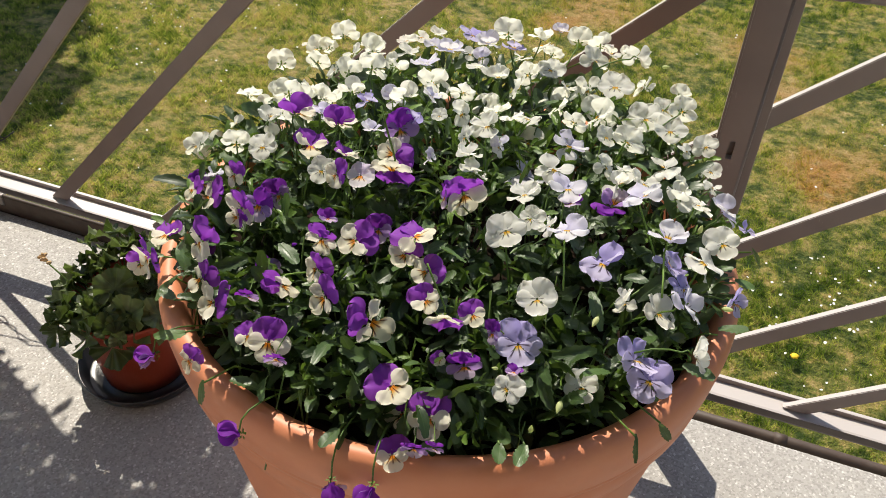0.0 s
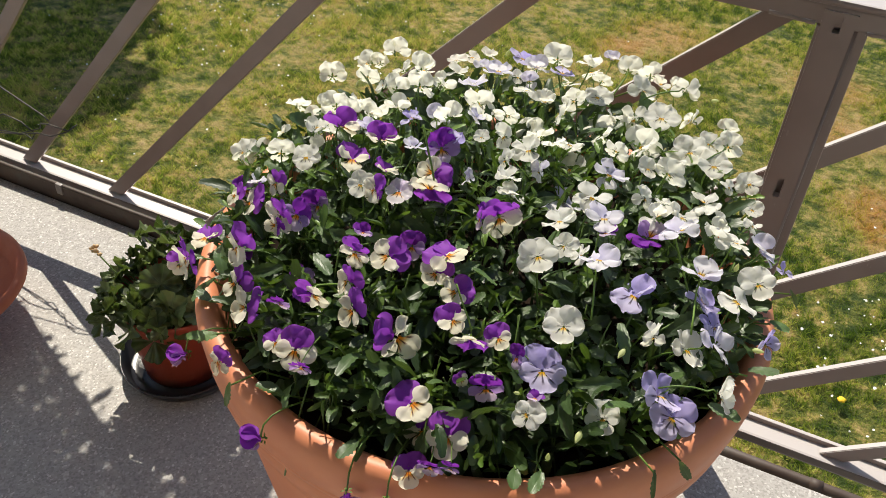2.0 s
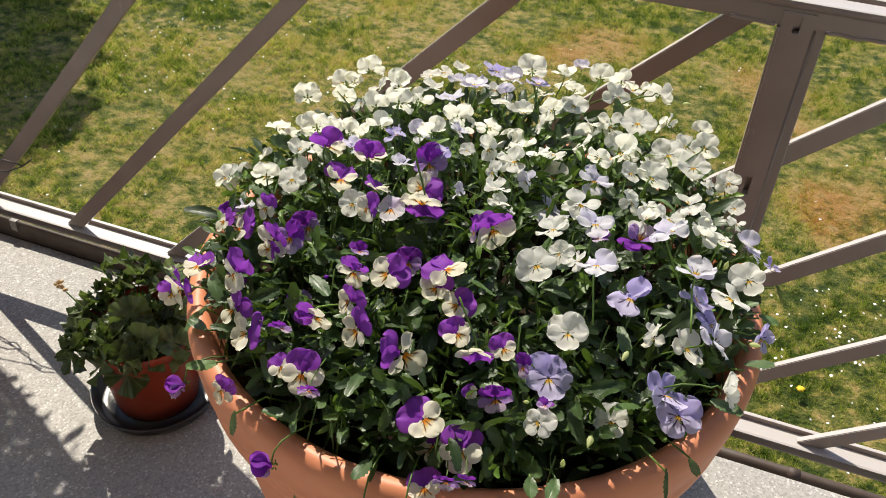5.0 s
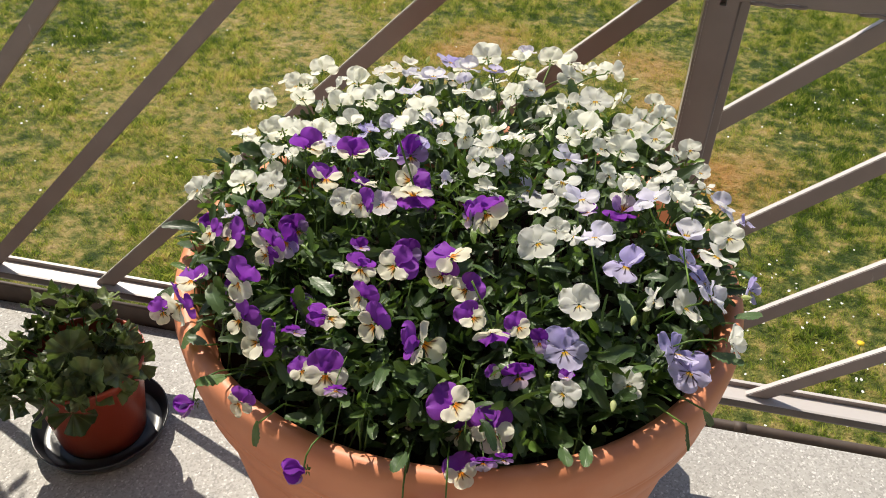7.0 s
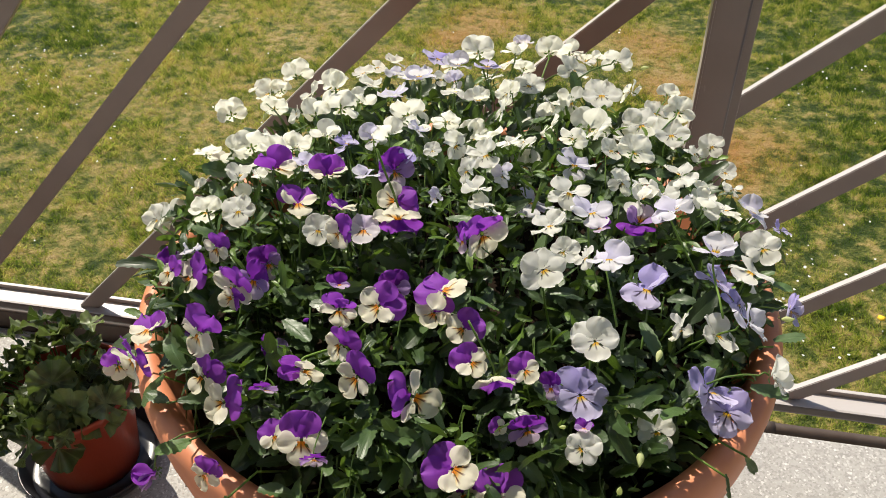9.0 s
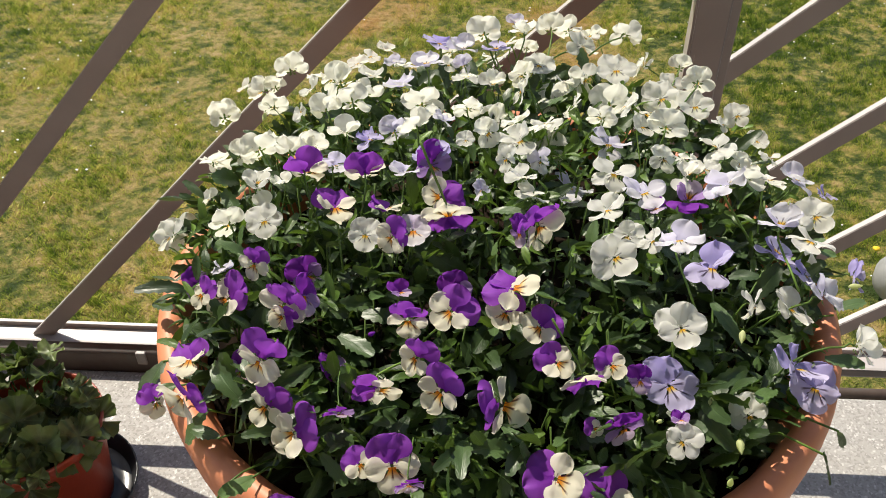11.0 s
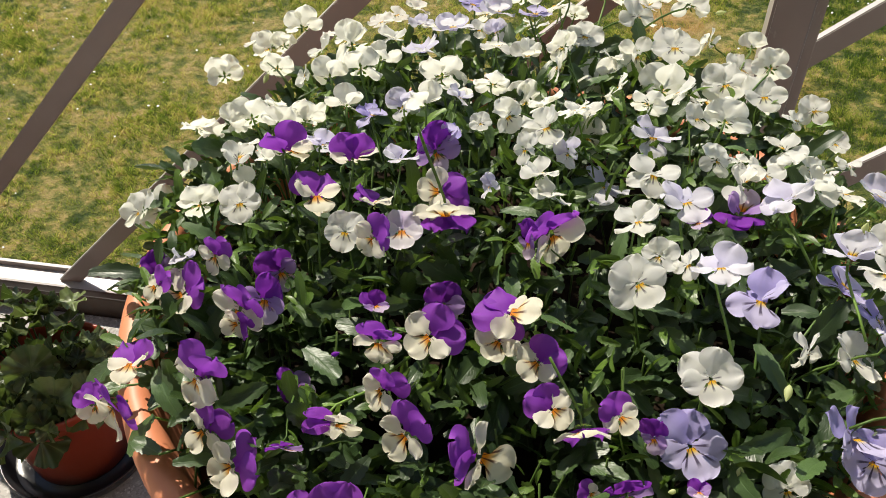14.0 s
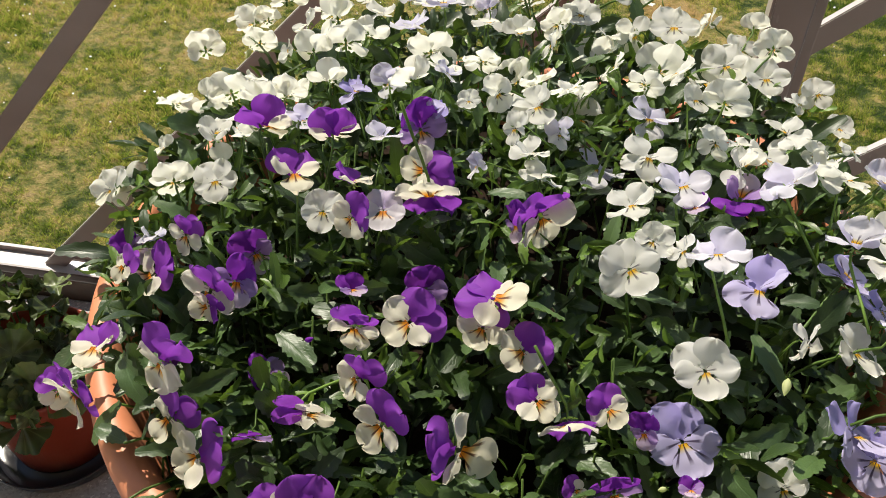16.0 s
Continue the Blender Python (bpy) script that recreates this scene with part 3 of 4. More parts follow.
LAYOUT = ((0, 31, -0.0011), (0, -29, -0.0018), (1, 98, 0.0), (1, -96, 0.0004), (2, 180, 0.0009))
fl = random.Random(7)


def flower(plant, colour, at, az, el, size=1.0, open_=1.0, spin=None, loose=12, cup=5):
    """One viola blossom with five petals, each an object; loose: how unevenly they stand."""
    outer = math.hypot(at[0] - CX, at[1] - CY) > 0.235
    head = part("flower", fl.choice(BARE_HEARTS if open_ < 0.5 or (outer and at[0] < -0.2) else EDGE_HEARTS if outer else HEARTS), None, plant, m=Matrix.Translation(-plant.location) @ facing(at, az, el, fl.gauss(0, 24) if spin is None else spin, size))
    for row, turn, z in LAYOUT:
        me = fl.choice(SHAPES[colour][row])
        tilt = fl.gauss(cup, loose) + (1 - open_) * 68
        part("petal", me, None, head, m=pose(0, 0, z, 0, 0, turn + fl.gauss(0, 5)) @ pose(0, 0, 0, tilt, fl.gauss(0, 0.6 * loose), 0) @ Matrix.Scale(fl.uniform(0.92, 1.08), 4))
    return head


def bud(plant, material, at, az, el, size=1.0):
    """A closed, pointed blossom on a green calyx."""
    head = part("flower_bud", fl.choice(BARE_HEARTS), None, plant, m=Matrix.Translation(-plant.location) @ facing(at, az, el, 0, size))
    part("closed_petals", lathe([(0.0015, -0.002), (0.0050, 0.003), (0.0062, 0.008), (0.0052, 0.014), (0.0028, 0.020), (0.0006, 0.0245)], 12, 0.25), material, head)
    return head


purple = thing("purple_viola", (-0.20, 0.55, 0.74), "violas with purple upper and cream lower petals", "flowering plant", "violas in the large pot")
white = thing("white_viola", (-0.05, 0.80, 0.74), "dense white violas with small yellow throats", "flowering plant", "violas in the large pot")
lavender = thing("lavender_viola", (0.10, 0.60, 0.74), "pale lavender violas with dark throat lines", "flowering plant", "violas in the large pot")

VIOLET_BUD, WHITE_BUD = PETALS["purple"][0], mat_petal("petal_bud_white", (0.70, 0.76, 0.36), (0.84, 0.84, 0.60))
taken = []


def bloom(plant, kind, at, az, el, spin, size):
    """A blossom at its own place, looking along azimuth az and elevation el."""
    size *= 1.09 if plant is purple else 1.04
    aside = (az + 75 + 180) % 360 - 180
    if kind in ("purple", "mauve") and 30 < abs(aside) < 110:
        az = -75 + 0.74 * aside                         # turned part of the way to the camera, so their petals look broader
    flower(plant, kind, at, az + fl.gauss(0, 4), el + fl.gauss(0, 4), size * fl.uniform(0.97, 1.05), 1.0, spin + fl.gauss(0, 5), 7 if -100 < az < -60 else 15 if plant is purple else 24, 20 if 60 < az < 175 else 5)
    taken.append(at[:2])


# every blossom: the plant, its colouring, where its heart is, where it looks, how far it is turned, and its size
bloom(white, "white", (-0.365, 0.842, 0.853), 116, 5, -4, 0.94)
bloom(white, "white", (-0.304, 0.890, 0.880), 103, 24, -13, 0.89)
bloom(white, "white", (-0.321, 0.881, 0.865), 120, 17, -0, 0.69)
bloom(white, "white", (-0.332, 0.872, 0.865), 160, -2, 14, 0.77)
bloom(white, "white", (-0.356, 0.896, 0.856), -174, 62, 94, 0.54)
bud(white, WHITE_BUD, (-0.319, 0.829, 0.865), -96, -21, 0.39)
bloom(white, "white", (-0.246, 0.843, 0.892), 107, 17, -6, 1.00)
bloom(white, "white", (-0.279, 0.861, 0.875), -158, 38, 57, 0.65)
bloom(white, "white", (-0.252, 0.793, 0.890), 116, 5, -4, 0.81)
bloom(white, "white", (-0.280, 0.812, 0.877), -138, 20, 123, 0.46)
bloom(white, "white", (-0.229, 0.805, 0.894), 108, 2, -3, 0.97)
bloom(white, "white", (-0.221, 0.846, 0.880), 87, 11, -1, 0.77)
bloom(white, "white", (-0.224, 0.893, 0.872), 119, 83, 163, 0.77)
bloom(white, "white", (-0.245, 0.940, 0.862), 169, 83, 116, 0.68)
bloom(white, "white", (-0.235, 0.962, 0.860), 46, 82, -112, 0.69)
bloom(white, "white", (-0.226, 0.747, 0.896), 103, 26, -2, 0.78)
bloom(white, "white", (-0.325, 0.763, 0.862), 121, -2, -6, 0.71)
bloom(white, "white", (-0.308, 0.758, 0.870), 117, 8, 4, 0.85)
bloom(white, "white", (-0.269, 0.720, 0.894), 108, 24, -7, 0.78)
bloom(white, "white", (-0.253, 0.734, 0.889), 93, 22, -13, 0.77)
bloom(purple, "purple", (-0.243, 0.661, 0.914), 107, 17, -6, 0.82)
bloom(lavender, "pale", (-0.224, 0.680, 0.908), 93, 27, -16, 0.69)
bloom(purple, "purple", (-0.196, 0.658, 0.915), 103, 20, -2, 0.76)
bloom(lavender, "lavender", (-0.204, 0.737, 0.895), 109, 74, -162, 0.66)
bloom(lavender, "pale", (-0.186, 0.762, 0.889), 109, 7, -3, 0.71)
bloom(white, "white", (-0.267, 0.680, 0.890), 113, 25, 11, 0.47)
bloom(white, "white", (-0.354, 0.785, 0.825), 132, -9, -3, 0.78)
bloom(white, "white", (-0.294, 0.693, 0.877), 125, 85, 157, 0.78)
bloom(white, "white", (-0.339, 0.701, 0.856), -151, 32, 60, 0.46)
bloom(white, "white", (-0.112, 0.920, 0.908), 108, 26, -7, 0.95)
bloom(white, "white", (-0.073, 0.914, 0.913), 108, 28, 5, 0.74)
bloom(lavender, "pale", (-0.076, 1.043, 0.863), 76, 73, -159, 0.67)
bloom(white, "white", (-0.041, 0.980, 0.886), 98, 20, -7, 0.96)
bloom(white, "white", (-0.054, 0.907, 0.881), -82, 61, -26, 0.85)
bloom(lavender, "lavender", (-0.156, 0.930, 0.892), 109, 74, 173, 0.94)
bloom(lavender, "pale", (-0.132, 0.909, 0.896), 109, 74, 173, 0.84)
bloom(lavender, "lavender", (-0.099, 0.902, 0.900), 109, 74, 173, 0.71)
bloom(lavender, "pale", (-0.166, 0.877, 0.894), 139, 71, 148, 0.86)
bloom(white, "white", (-0.145, 0.886, 0.891), 155, 82, 130, 0.47)
bloom(lavender, "pale", (-0.130, 0.883, 0.892), 113, 25, 0, 0.62)
bloom(white, "white", (-0.127, 0.864, 0.889), 22, 84, -90, 0.73)
bloom(white, "white", (-0.101, 0.853, 0.887), 169, 79, 118, 0.80)
bloom(lavender, "pale", (-0.191, 0.867, 0.877), 109, 74, 173, 0.94)
bloom(white, "white", (-0.167, 0.827, 0.881), 103, 28, -2, 1.04)
bloom(white, "white", (-0.217, 0.978, 0.859), 125, 85, 157, 0.65)
bloom(lavender, "pale", (-0.203, 0.920, 0.874), 5, 76, -79, 0.62)
bud(white, WHITE_BUD, (-0.199, 0.989, 0.860), 14, 67, 0.38)
bloom(white, "white", (-0.163, 0.739, 0.909), 103, 28, -2, 0.86)
bloom(lavender, "pale", (-0.142, 0.758, 0.904), 51, 68, -114, 0.56)
bloom(white, "white", (-0.097, 0.812, 0.870), 103, 20, -2, 0.93)
bloom(white, "white", (-0.104, 0.741, 0.903), -128, 6, 69, 0.72)
bloom(white, "white", (-0.122, 0.727, 0.904), -82, 61, 15, 0.42)
bloom(white, "white", (-0.077, 0.741, 0.895), 118, 83, 164, 0.86)
bloom(white, "white", (-0.040, 0.878, 0.858), 109, 4, -3, 1.06)
bloom(white, "white", (-0.030, 0.888, 0.872), 14, 67, -76, 0.51)
bloom(white, "white", (-0.051, 0.800, 0.877), 46, 82, -130, 0.84)
bloom(white, "white", (0.021, 0.898, 0.881), -82, 61, 10, 1.04)
bloom(white, "white", (0.062, 0.864, 0.870), -82, 61, 4, 1.02)
bloom(white, "white", (0.091, 0.847, 0.871), -82, 61, 10, 0.90)
bloom(white, "white", (0.129, 0.839, 0.867), -82, 61, 21, 0.69)
bloom(white, "white", (-0.009, 0.900, 0.870), -142, 17, 39, 0.83)
bloom(white, "white", (0.012, 0.856, 0.866), 94, 14, -2, 1.10)
bloom(white, "white", (0.033, 0.790, 0.882), 21, 66, -80, 0.64)
bloom(white, "white", (0.050, 0.863, 0.850), 21, 75, -93, 0.81)
bloom(white, "white", (0.055, 0.791, 0.882), 74, 21, 1, 0.96)
bloom(white, "white", (-0.012, 0.933, 0.890), -14, 30, -33, 0.92)
bloom(white, "white", (-0.020, 1.013, 0.871), 103, 26, -2, 0.86)
bloom(white, "white", (-0.000, 0.975, 0.879), 116, 82, 166, 0.58)
bloom(white, "white", (0.013, 1.010, 0.868), 93, 26, -15, 0.56)
bloom(white, "white", (0.034, 0.944, 0.898), 51, 7, -10, 0.84)
bud(white, WHITE_BUD, (0.061, 0.973, 0.878), -14, 20, 0.36)
bloom(white, "white", (0.089, 0.925, 0.872), 76, 16, -12, 0.71)
bloom(white, "white", (0.098, 0.877, 0.881), 65, 17, -9, 0.87)
bloom(lavender, "pale", (0.002, 0.768, 0.877), 31, 83, -106, 0.98)
bloom(white, "white", (0.112, 0.820, 0.869), 14, 67, -76, 0.44)
bloom(white, "white", (-0.360, 0.680, 0.830), 161, -8, 17, 1.00)
bloom(white, "white", (-0.364, 0.661, 0.845), -148, 24, 54, 0.76)
bloom(white, "white", (-0.309, 0.651, 0.868), 126, 9, 5, 0.77)
bloom(white, "white", (-0.280, 0.654, 0.870), -82, 61, 15, 0.74)
bloom(purple, "purple", (-0.271, 0.589, 0.881), -124, 24, -2, 0.58)
bloom(purple, "purple", (-0.290, 0.573, 0.860), -130, 35, -29, 0.81)
bloom(purple, "purple", (-0.309, 0.575, 0.862), -132, 41, -16, 0.53)
bloom(lavender, "pale", (-0.298, 0.594, 0.868), 109, 74, 173, 0.51)
bloom(purple, "purple", (-0.242, 0.552, 0.876), -124, 5, -8, 0.86)
bloom(purple, "violet", (-0.231, 0.562, 0.876), -4, 44, -66, 0.70)
bloom(purple, "purple", (-0.241, 0.544, 0.872), -118, 16, -75, 0.50)
bloom(purple, "purple", (-0.218, 0.640, 0.895), 125, 85, 175, 0.82)
bloom(white, "white", (-0.191, 0.610, 0.894), -82, 61, -7, 0.66)
bloom(purple, "purple", (-0.178, 0.633, 0.900), 65, 79, -97, 0.67)
bloom(purple, "mauve", (-0.157, 0.620, 0.892), -82, 61, -7, 0.64)
bloom(purple, "purple", (-0.169, 0.596, 0.904), -130, 35, -29, 0.67)
bloom(purple, "violet", (-0.161, 0.560, 0.884), 21, 66, -66, 0.44)
bloom(purple, "purple", (-0.153, 0.533, 0.884), -95, -16, -14, 0.70)
bloom(purple, "purple", (-0.138, 0.651, 0.900), -82, 61, -97, 0.76)
bloom(purple, "violet", (-0.148, 0.690, 0.903), -32, 2, -12, 0.84)
bloom(purple, "purple", (-0.131, 0.633, 0.896), -77, -20, -178, 1.00)
bloom(lavender, "lavender", (-0.147, 0.705, 0.903), 109, 74, 173, 0.83)
bloom(lavender, "pale", (-0.107, 0.666, 0.897), -133, 2, 38, 0.45)
bloom(lavender, "pale", (-0.169, 0.672, 0.907), 109, 74, 173, 0.65)
bloom(white, "white", (-0.076, 0.684, 0.897), 118, 83, 164, 0.68)
bloom(white, "white", (-0.067, 0.675, 0.886), 46, 82, -130, 0.78)
bloom(lavender, "pale", (-0.033, 0.730, 0.856), 25, 65, -119, 1.04)
bloom(lavender, "pale", (-0.059, 0.727, 0.885), -127, 8, 42, 0.58)
bloom(white, "white", (-0.045, 0.794, 0.854), -82, 61, -1, 0.89)
bloom(white, "white", (-0.011, 0.650, 0.892), 29, 84, -104, 0.84)
bloom(purple, "purple", (-0.064, 0.637, 0.887), -35, 5, 2, 0.96)
bloom(purple, "violet", (-0.078, 0.627, 0.887), -128, 7, 48, 0.56)
bloom(white, "white", (-0.011, 0.594, 0.893), -82, 61, 26, 0.87)
bloom(white, "white", (0.003, 0.625, 0.888), -82, 61, -28, 0.62)
bloom(purple, "purple", (-0.083, 0.566, 0.885), -144, 88, 66, 0.87)
bloom(purple, "purple", (-0.124, 0.539, 0.887), -82, 61, -48, 0.74)
bloom(white, "white", (-0.088, 0.708, 0.899), -133, 2, 32, 0.56)
bloom(white, "white", (0.001, 0.713, 0.883), 54, 81, -128, 0.96)
bloom(white, "white", (0.045, 0.738, 0.883), -129, 6, 43, 0.64)
bloom(white, "white", (0.062, 0.743, 0.880), 50, 82, -124, 0.47)
bloom(white, "white", (0.081, 0.744, 0.869), -10, 68, -52, 0.82)
bloom(white, "white", (0.097, 0.769, 0.874), 55, 81, -130, 0.83)
bloom(white, "white", (0.115, 0.755, 0.870), -133, 2, 35, 0.55)
bloom(white, "white", (0.062, 0.717, 0.880), 172, 88, 110, 0.73)
bloom(lavender, "pale", (0.021, 0.682, 0.886), 50, 82, -124, 0.99)
bloom(lavender, "pale", (0.088, 0.691, 0.891), -128, 87, 50, 0.96)
bloom(purple, "violet", (0.062, 0.700, 0.867), 122, 84, 170, 0.91)
bloom(purple, "violet", (0.029, 0.666, 0.884), -170, 80, 81, 0.44)
bloom(white, "white", (0.116, 0.735, 0.868), 79, 84, -160, 0.81)
bloom(white, "white", (0.136, 0.737, 0.865), 26, 75, -116, 0.81)
bloom(lavender, "pale", (0.161, 0.740, 0.861), 36, 62, -129, 0.91)
bloom(lavender, "lavender", (0.184, 0.730, 0.854), 17, 46, -78, 0.50)
bloom(white, "white", (0.165, 0.696, 0.858), -82, 61, 21, 0.84)
bud(white, WHITE_BUD, (0.143, 0.700, 0.861), 15, 84, 0.37)
bloom(lavender, "pale", (0.118, 0.643, 0.887), 92, 74, 174, 0.94)
bloom(white, "white", (0.154, 0.664, 0.857), 12, 67, -141, 0.98)
bloom(white, "white", (0.020, 0.620, 0.888), -152, 40, 67, 0.51)
bloom(lavender, "pale", (0.037, 0.613, 0.894), 76, 73, -172, 0.86)
bloom(lavender, "lavender", (0.071, 0.629, 0.855), 139, 71, 135, 1.02)
bloom(lavender, "lavender", (0.125, 0.652, 0.852), 36, 62, -155, 0.97)
bloom(white, "white", (0.141, 0.800, 0.864), -82, 61, -7, 0.54)
bloom(white, "white", (0.145, 0.771, 0.865), 9, 68, -88, 0.49)
bloom(purple, "purple", (-0.307, 0.525, 0.845), -165, 80, 62, 0.74)
bloom(purple, "purple", (-0.302, 0.490, 0.847), -134, 7, -40, 0.89)
bloom(purple, "purple", (-0.338, 0.516, 0.809), 153, -41, 20, 0.59)
bloom(purple, "purple", (-0.245, 0.494, 0.881), -133, 2, -11, 0.83)
bloom(purple, "purple", (-0.243, 0.483, 0.849), -127, 29, -23, 0.68)
bloom(purple, "purple", (-0.222, 0.467, 0.843), -130, 35, -40, 0.80)
bloom(purple, "purple", (-0.156, 0.443, 0.846), -82, 61, -1, 0.86)
bloom(purple, "purple", (-0.177, 0.445, 0.843), -82, 61, 36, 0.48)
bloom(purple, "purple", (-0.169, 0.491, 0.862), -86, -18, 72, 0.74)
bloom(purple, "purple", (-0.145, 0.508, 0.874), -127, 29, -23, 0.62)
bloom(purple, "violet", (-0.194, 0.477, 0.852), -87, -22, 13, 0.50)
bud(purple, VIOLET_BUD, (-0.180, 0.530, 0.871), -6, 36, 0.25)
bloom(purple, "purple", (-0.128, 0.487, 0.866), -124, 24, -12, 0.73)
bloom(purple, "purple", (-0.087, 0.557, 0.870), -82, 61, -18, 0.68)
bloom(purple, "purple", (-0.063, 0.547, 0.867), -82, 61, -38, 0.70)
bloom(purple, "purple", (-0.053, 0.518, 0.863), -82, 61, 52, 0.65)
bloom(purple, "purple", (-0.035, 0.513, 0.854), -77, -18, -161, 0.77)
bloom(purple, "purple", (-0.015, 0.527, 0.853), -82, 61, 36, 0.56)
bloom(purple, "purple", (-0.089, 0.488, 0.853), -11, 18, 46, 0.91)
bloom(purple, "violet", (-0.008, 0.490, 0.833), -71, -4, 10, 0.71)
bloom(purple, "purple", (-0.028, 0.486, 0.836), -133, 45, 86, 0.32)
bloom(purple, "violet", (0.005, 0.521, 0.846), -125, 9, 36, 0.51)
bloom(white, "white", (0.032, 0.547, 0.871), -82, 61, 10, 0.86)
bloom(lavender, "lavender", (0.026, 0.525, 0.837), -82, 61, -1, 0.99)
bud(white, WHITE_BUD, (0.081, 0.564, 0.853), -104, -18, 0.40)
bloom(white, "white", (0.098, 0.598, 0.846), -15, 21, -32, 0.69)
bloom(white, "white", (0.126, 0.603, 0.840), -9, 45, -54, 0.87)
bloom(lavender, "pale", (0.147, 0.601, 0.855), -5, 44, -30, 0.86)
bloom(lavender, "lavender", (0.141, 0.627, 0.853), 17, 46, -56, 0.67)
bloom(lavender, "lavender", (0.185, 0.642, 0.840), -6, 15, -27, 0.71)
bud(white, WHITE_BUD, (0.177, 0.628, 0.842), -14, 20, 0.38)
bloom(white, "white", (0.162, 0.560, 0.845), -4, 12, -27, 0.83)
bloom(lavender, "lavender", (0.118, 0.547, 0.834), -10, 42, -36, 1.00)
bloom(lavender, "lavender", (0.134, 0.544, 0.819), -82, 61, -12, 0.95)
bud(white, WHITE_BUD, (0.054, 0.514, 0.831), -170, 80, 0.35)
bloom(white, "white", (0.083, 0.519, 0.816), -82, 61, 10, 0.79)
bud(white, WHITE_BUD, (0.072, 0.496, 0.818), -93, -11, 0.45)
bloom(white, "white", (0.031, 0.484, 0.828), -82, 61, -48, 0.61)
bud(white, WHITE_BUD, (0.018, 0.497, 0.833), -144, 26, 0.24)
bloom(purple, "violet", (0.031, 0.499, 0.832), 117, 82, 165, 0.35)
bud(white, WHITE_BUD, (0.058, 0.459, 0.818), -117, 87, 0.33)
bloom(purple, "purple", (-0.227, 0.431, 0.807), -122, 21, -8, 0.57)
bloom(purple, "violet", (-0.145, 0.433, 0.841), -77, -22, 2, 0.48)
bloom(purple, "purple", (-0.054, 0.449, 0.831), -82, 61, 66, 0.83)
bloom(purple, "purple", (-0.048, 0.459, 0.791), -82, 61, 10, 0.72)
bloom(purple, "purple", (-0.021, 0.447, 0.812), -82, 61, 10, 0.84)
bloom(purple, "purple", (-0.040, 0.420, 0.788), -82, 61, 15, 0.67)
bloom(purple, "violet", (-0.023, 0.422, 0.802), -78, -12, 2, 0.53)
bloom(purple, "violet", (-0.008, 0.426, 0.805), -77, -22, 2, 0.42)


def scatter(plant, colour, count, inside, gap, az_of, lift=0.0, size=(0.68, 0.88)):
    """More blossoms on the dome, kept apart from the others."""
    made = tries = 0
    while made < count and tries < 9000:
        tries += 1
        a = fl.uniform(0, 2 * math.pi)
        r = (0.298 if math.sin(a) > 0.6 else 0.268) * math.sqrt(fl.random())
        x, y = CX + r * math.cos(a), CY + r * math.sin(a)
        if not inside(x, y) or min(math.hypot(x - p, y - q) for p, q in taken) < gap:
            continue
        az, el = az_of(x, y)
        flower(plant, colour, (x, y, dome(x, y) + fl.uniform(-0.012, 0.008) + lift), az, el, fl.uniform(*size))
        taken.append((x, y))
        made += 1


def white_zone(x, y):
    return y > (0.62 - 0.45 * x if x > -0.2 else 0.71 + 0.5 * (x + 0.2))


def turned(x, y):
    if (y > 0.72 and x < 0.0) or x < -0.25:
        return fl.gauss(115, 30), fl.uniform(5, 55)
    return (fl.gauss(0, 50) - 50, fl.uniform(20, 65)) if fl.random() < 0.4 else (fl.gauss(110, 40), fl.uniform(5, 75))


scatter(white, "white", 24, lambda x, y: white_zone(x, y) and y > 0.72, 0.027, turned, -0.004, (0.6, 0.8))
scatter(purple, "violet", 5, lambda x, y: x < -0.12 and not white_zone(x, y) and y < 0.62, 0.034, lambda x, y: (fl.gauss(-80, 60), fl.uniform(10, 50)), -0.02, (0.6, 0.8))
for x, y, z, az, el in ((-0.279, 0.445, 0.777, -160, -20), (-0.160, 0.393, 0.787, 185, -25), (-0.081, 0.394, 0.764, -60, -72), (-0.047, 0.397, 0.772, -110, -66)):
    head = flower(purple, "violet", (x, y, z), az, el, 0.8, 0.22)
    inward = (Vector((CX, CY, 0)) - Vector((x, y, 0))).normalized()
    root = Vector((x, y, 0)) + inward * 0.07
    top = Vector((x, y, 0)) + inward * 0.004
    pts = [Vector((root.x, root.y, 0.775)) * (1 - f) ** 2 + Vector((top.x, top.y, 0.822)) * 2 * f * (1 - f) + Vector((x, y, z + 0.004)) * f * f for f in (0, 0.2, 0.4, 0.6, 0.8, 1)]
    part("stem", tube(pts, 0.0008, 5), SEPAL, purple, m=Matrix.Translation(-purple.location))


def leaf_points(length, width, seed, fold=0.3, arches=(-0.6, 0.1)):
    """Rows of points of an oblong, notched leaf that grows along +y."""
    rnd = random.Random(seed)
    nv, rows = 12, []
    arch, cut = rnd.uniform(*arches), rnd.uniform(0.5, 1.2)
    for j in range(nv + 1):
        v = j / nv
        w = 0.5 * width * (0.10 + 0.90 * math.sin(math.pi * min(1.0, 0.06 + 0.86 * v ** 1.15)) ** 0.8) * (1 + cut * (0.10 if j % 2 else -0.11) * (0.2 < v < 0.98))
        z = length * arch * v * v
        row = []
        for u in (-1, -0.5, 0, 0.5, 1):
            row.append((u * w, length * v, z + abs(u) * w * fold + 0.13 * w * math.sin(6 * v + 3 * u + seed) + 0.07 * abs(u) * w * (-1) ** j))
        rows.append(row)
    return rows


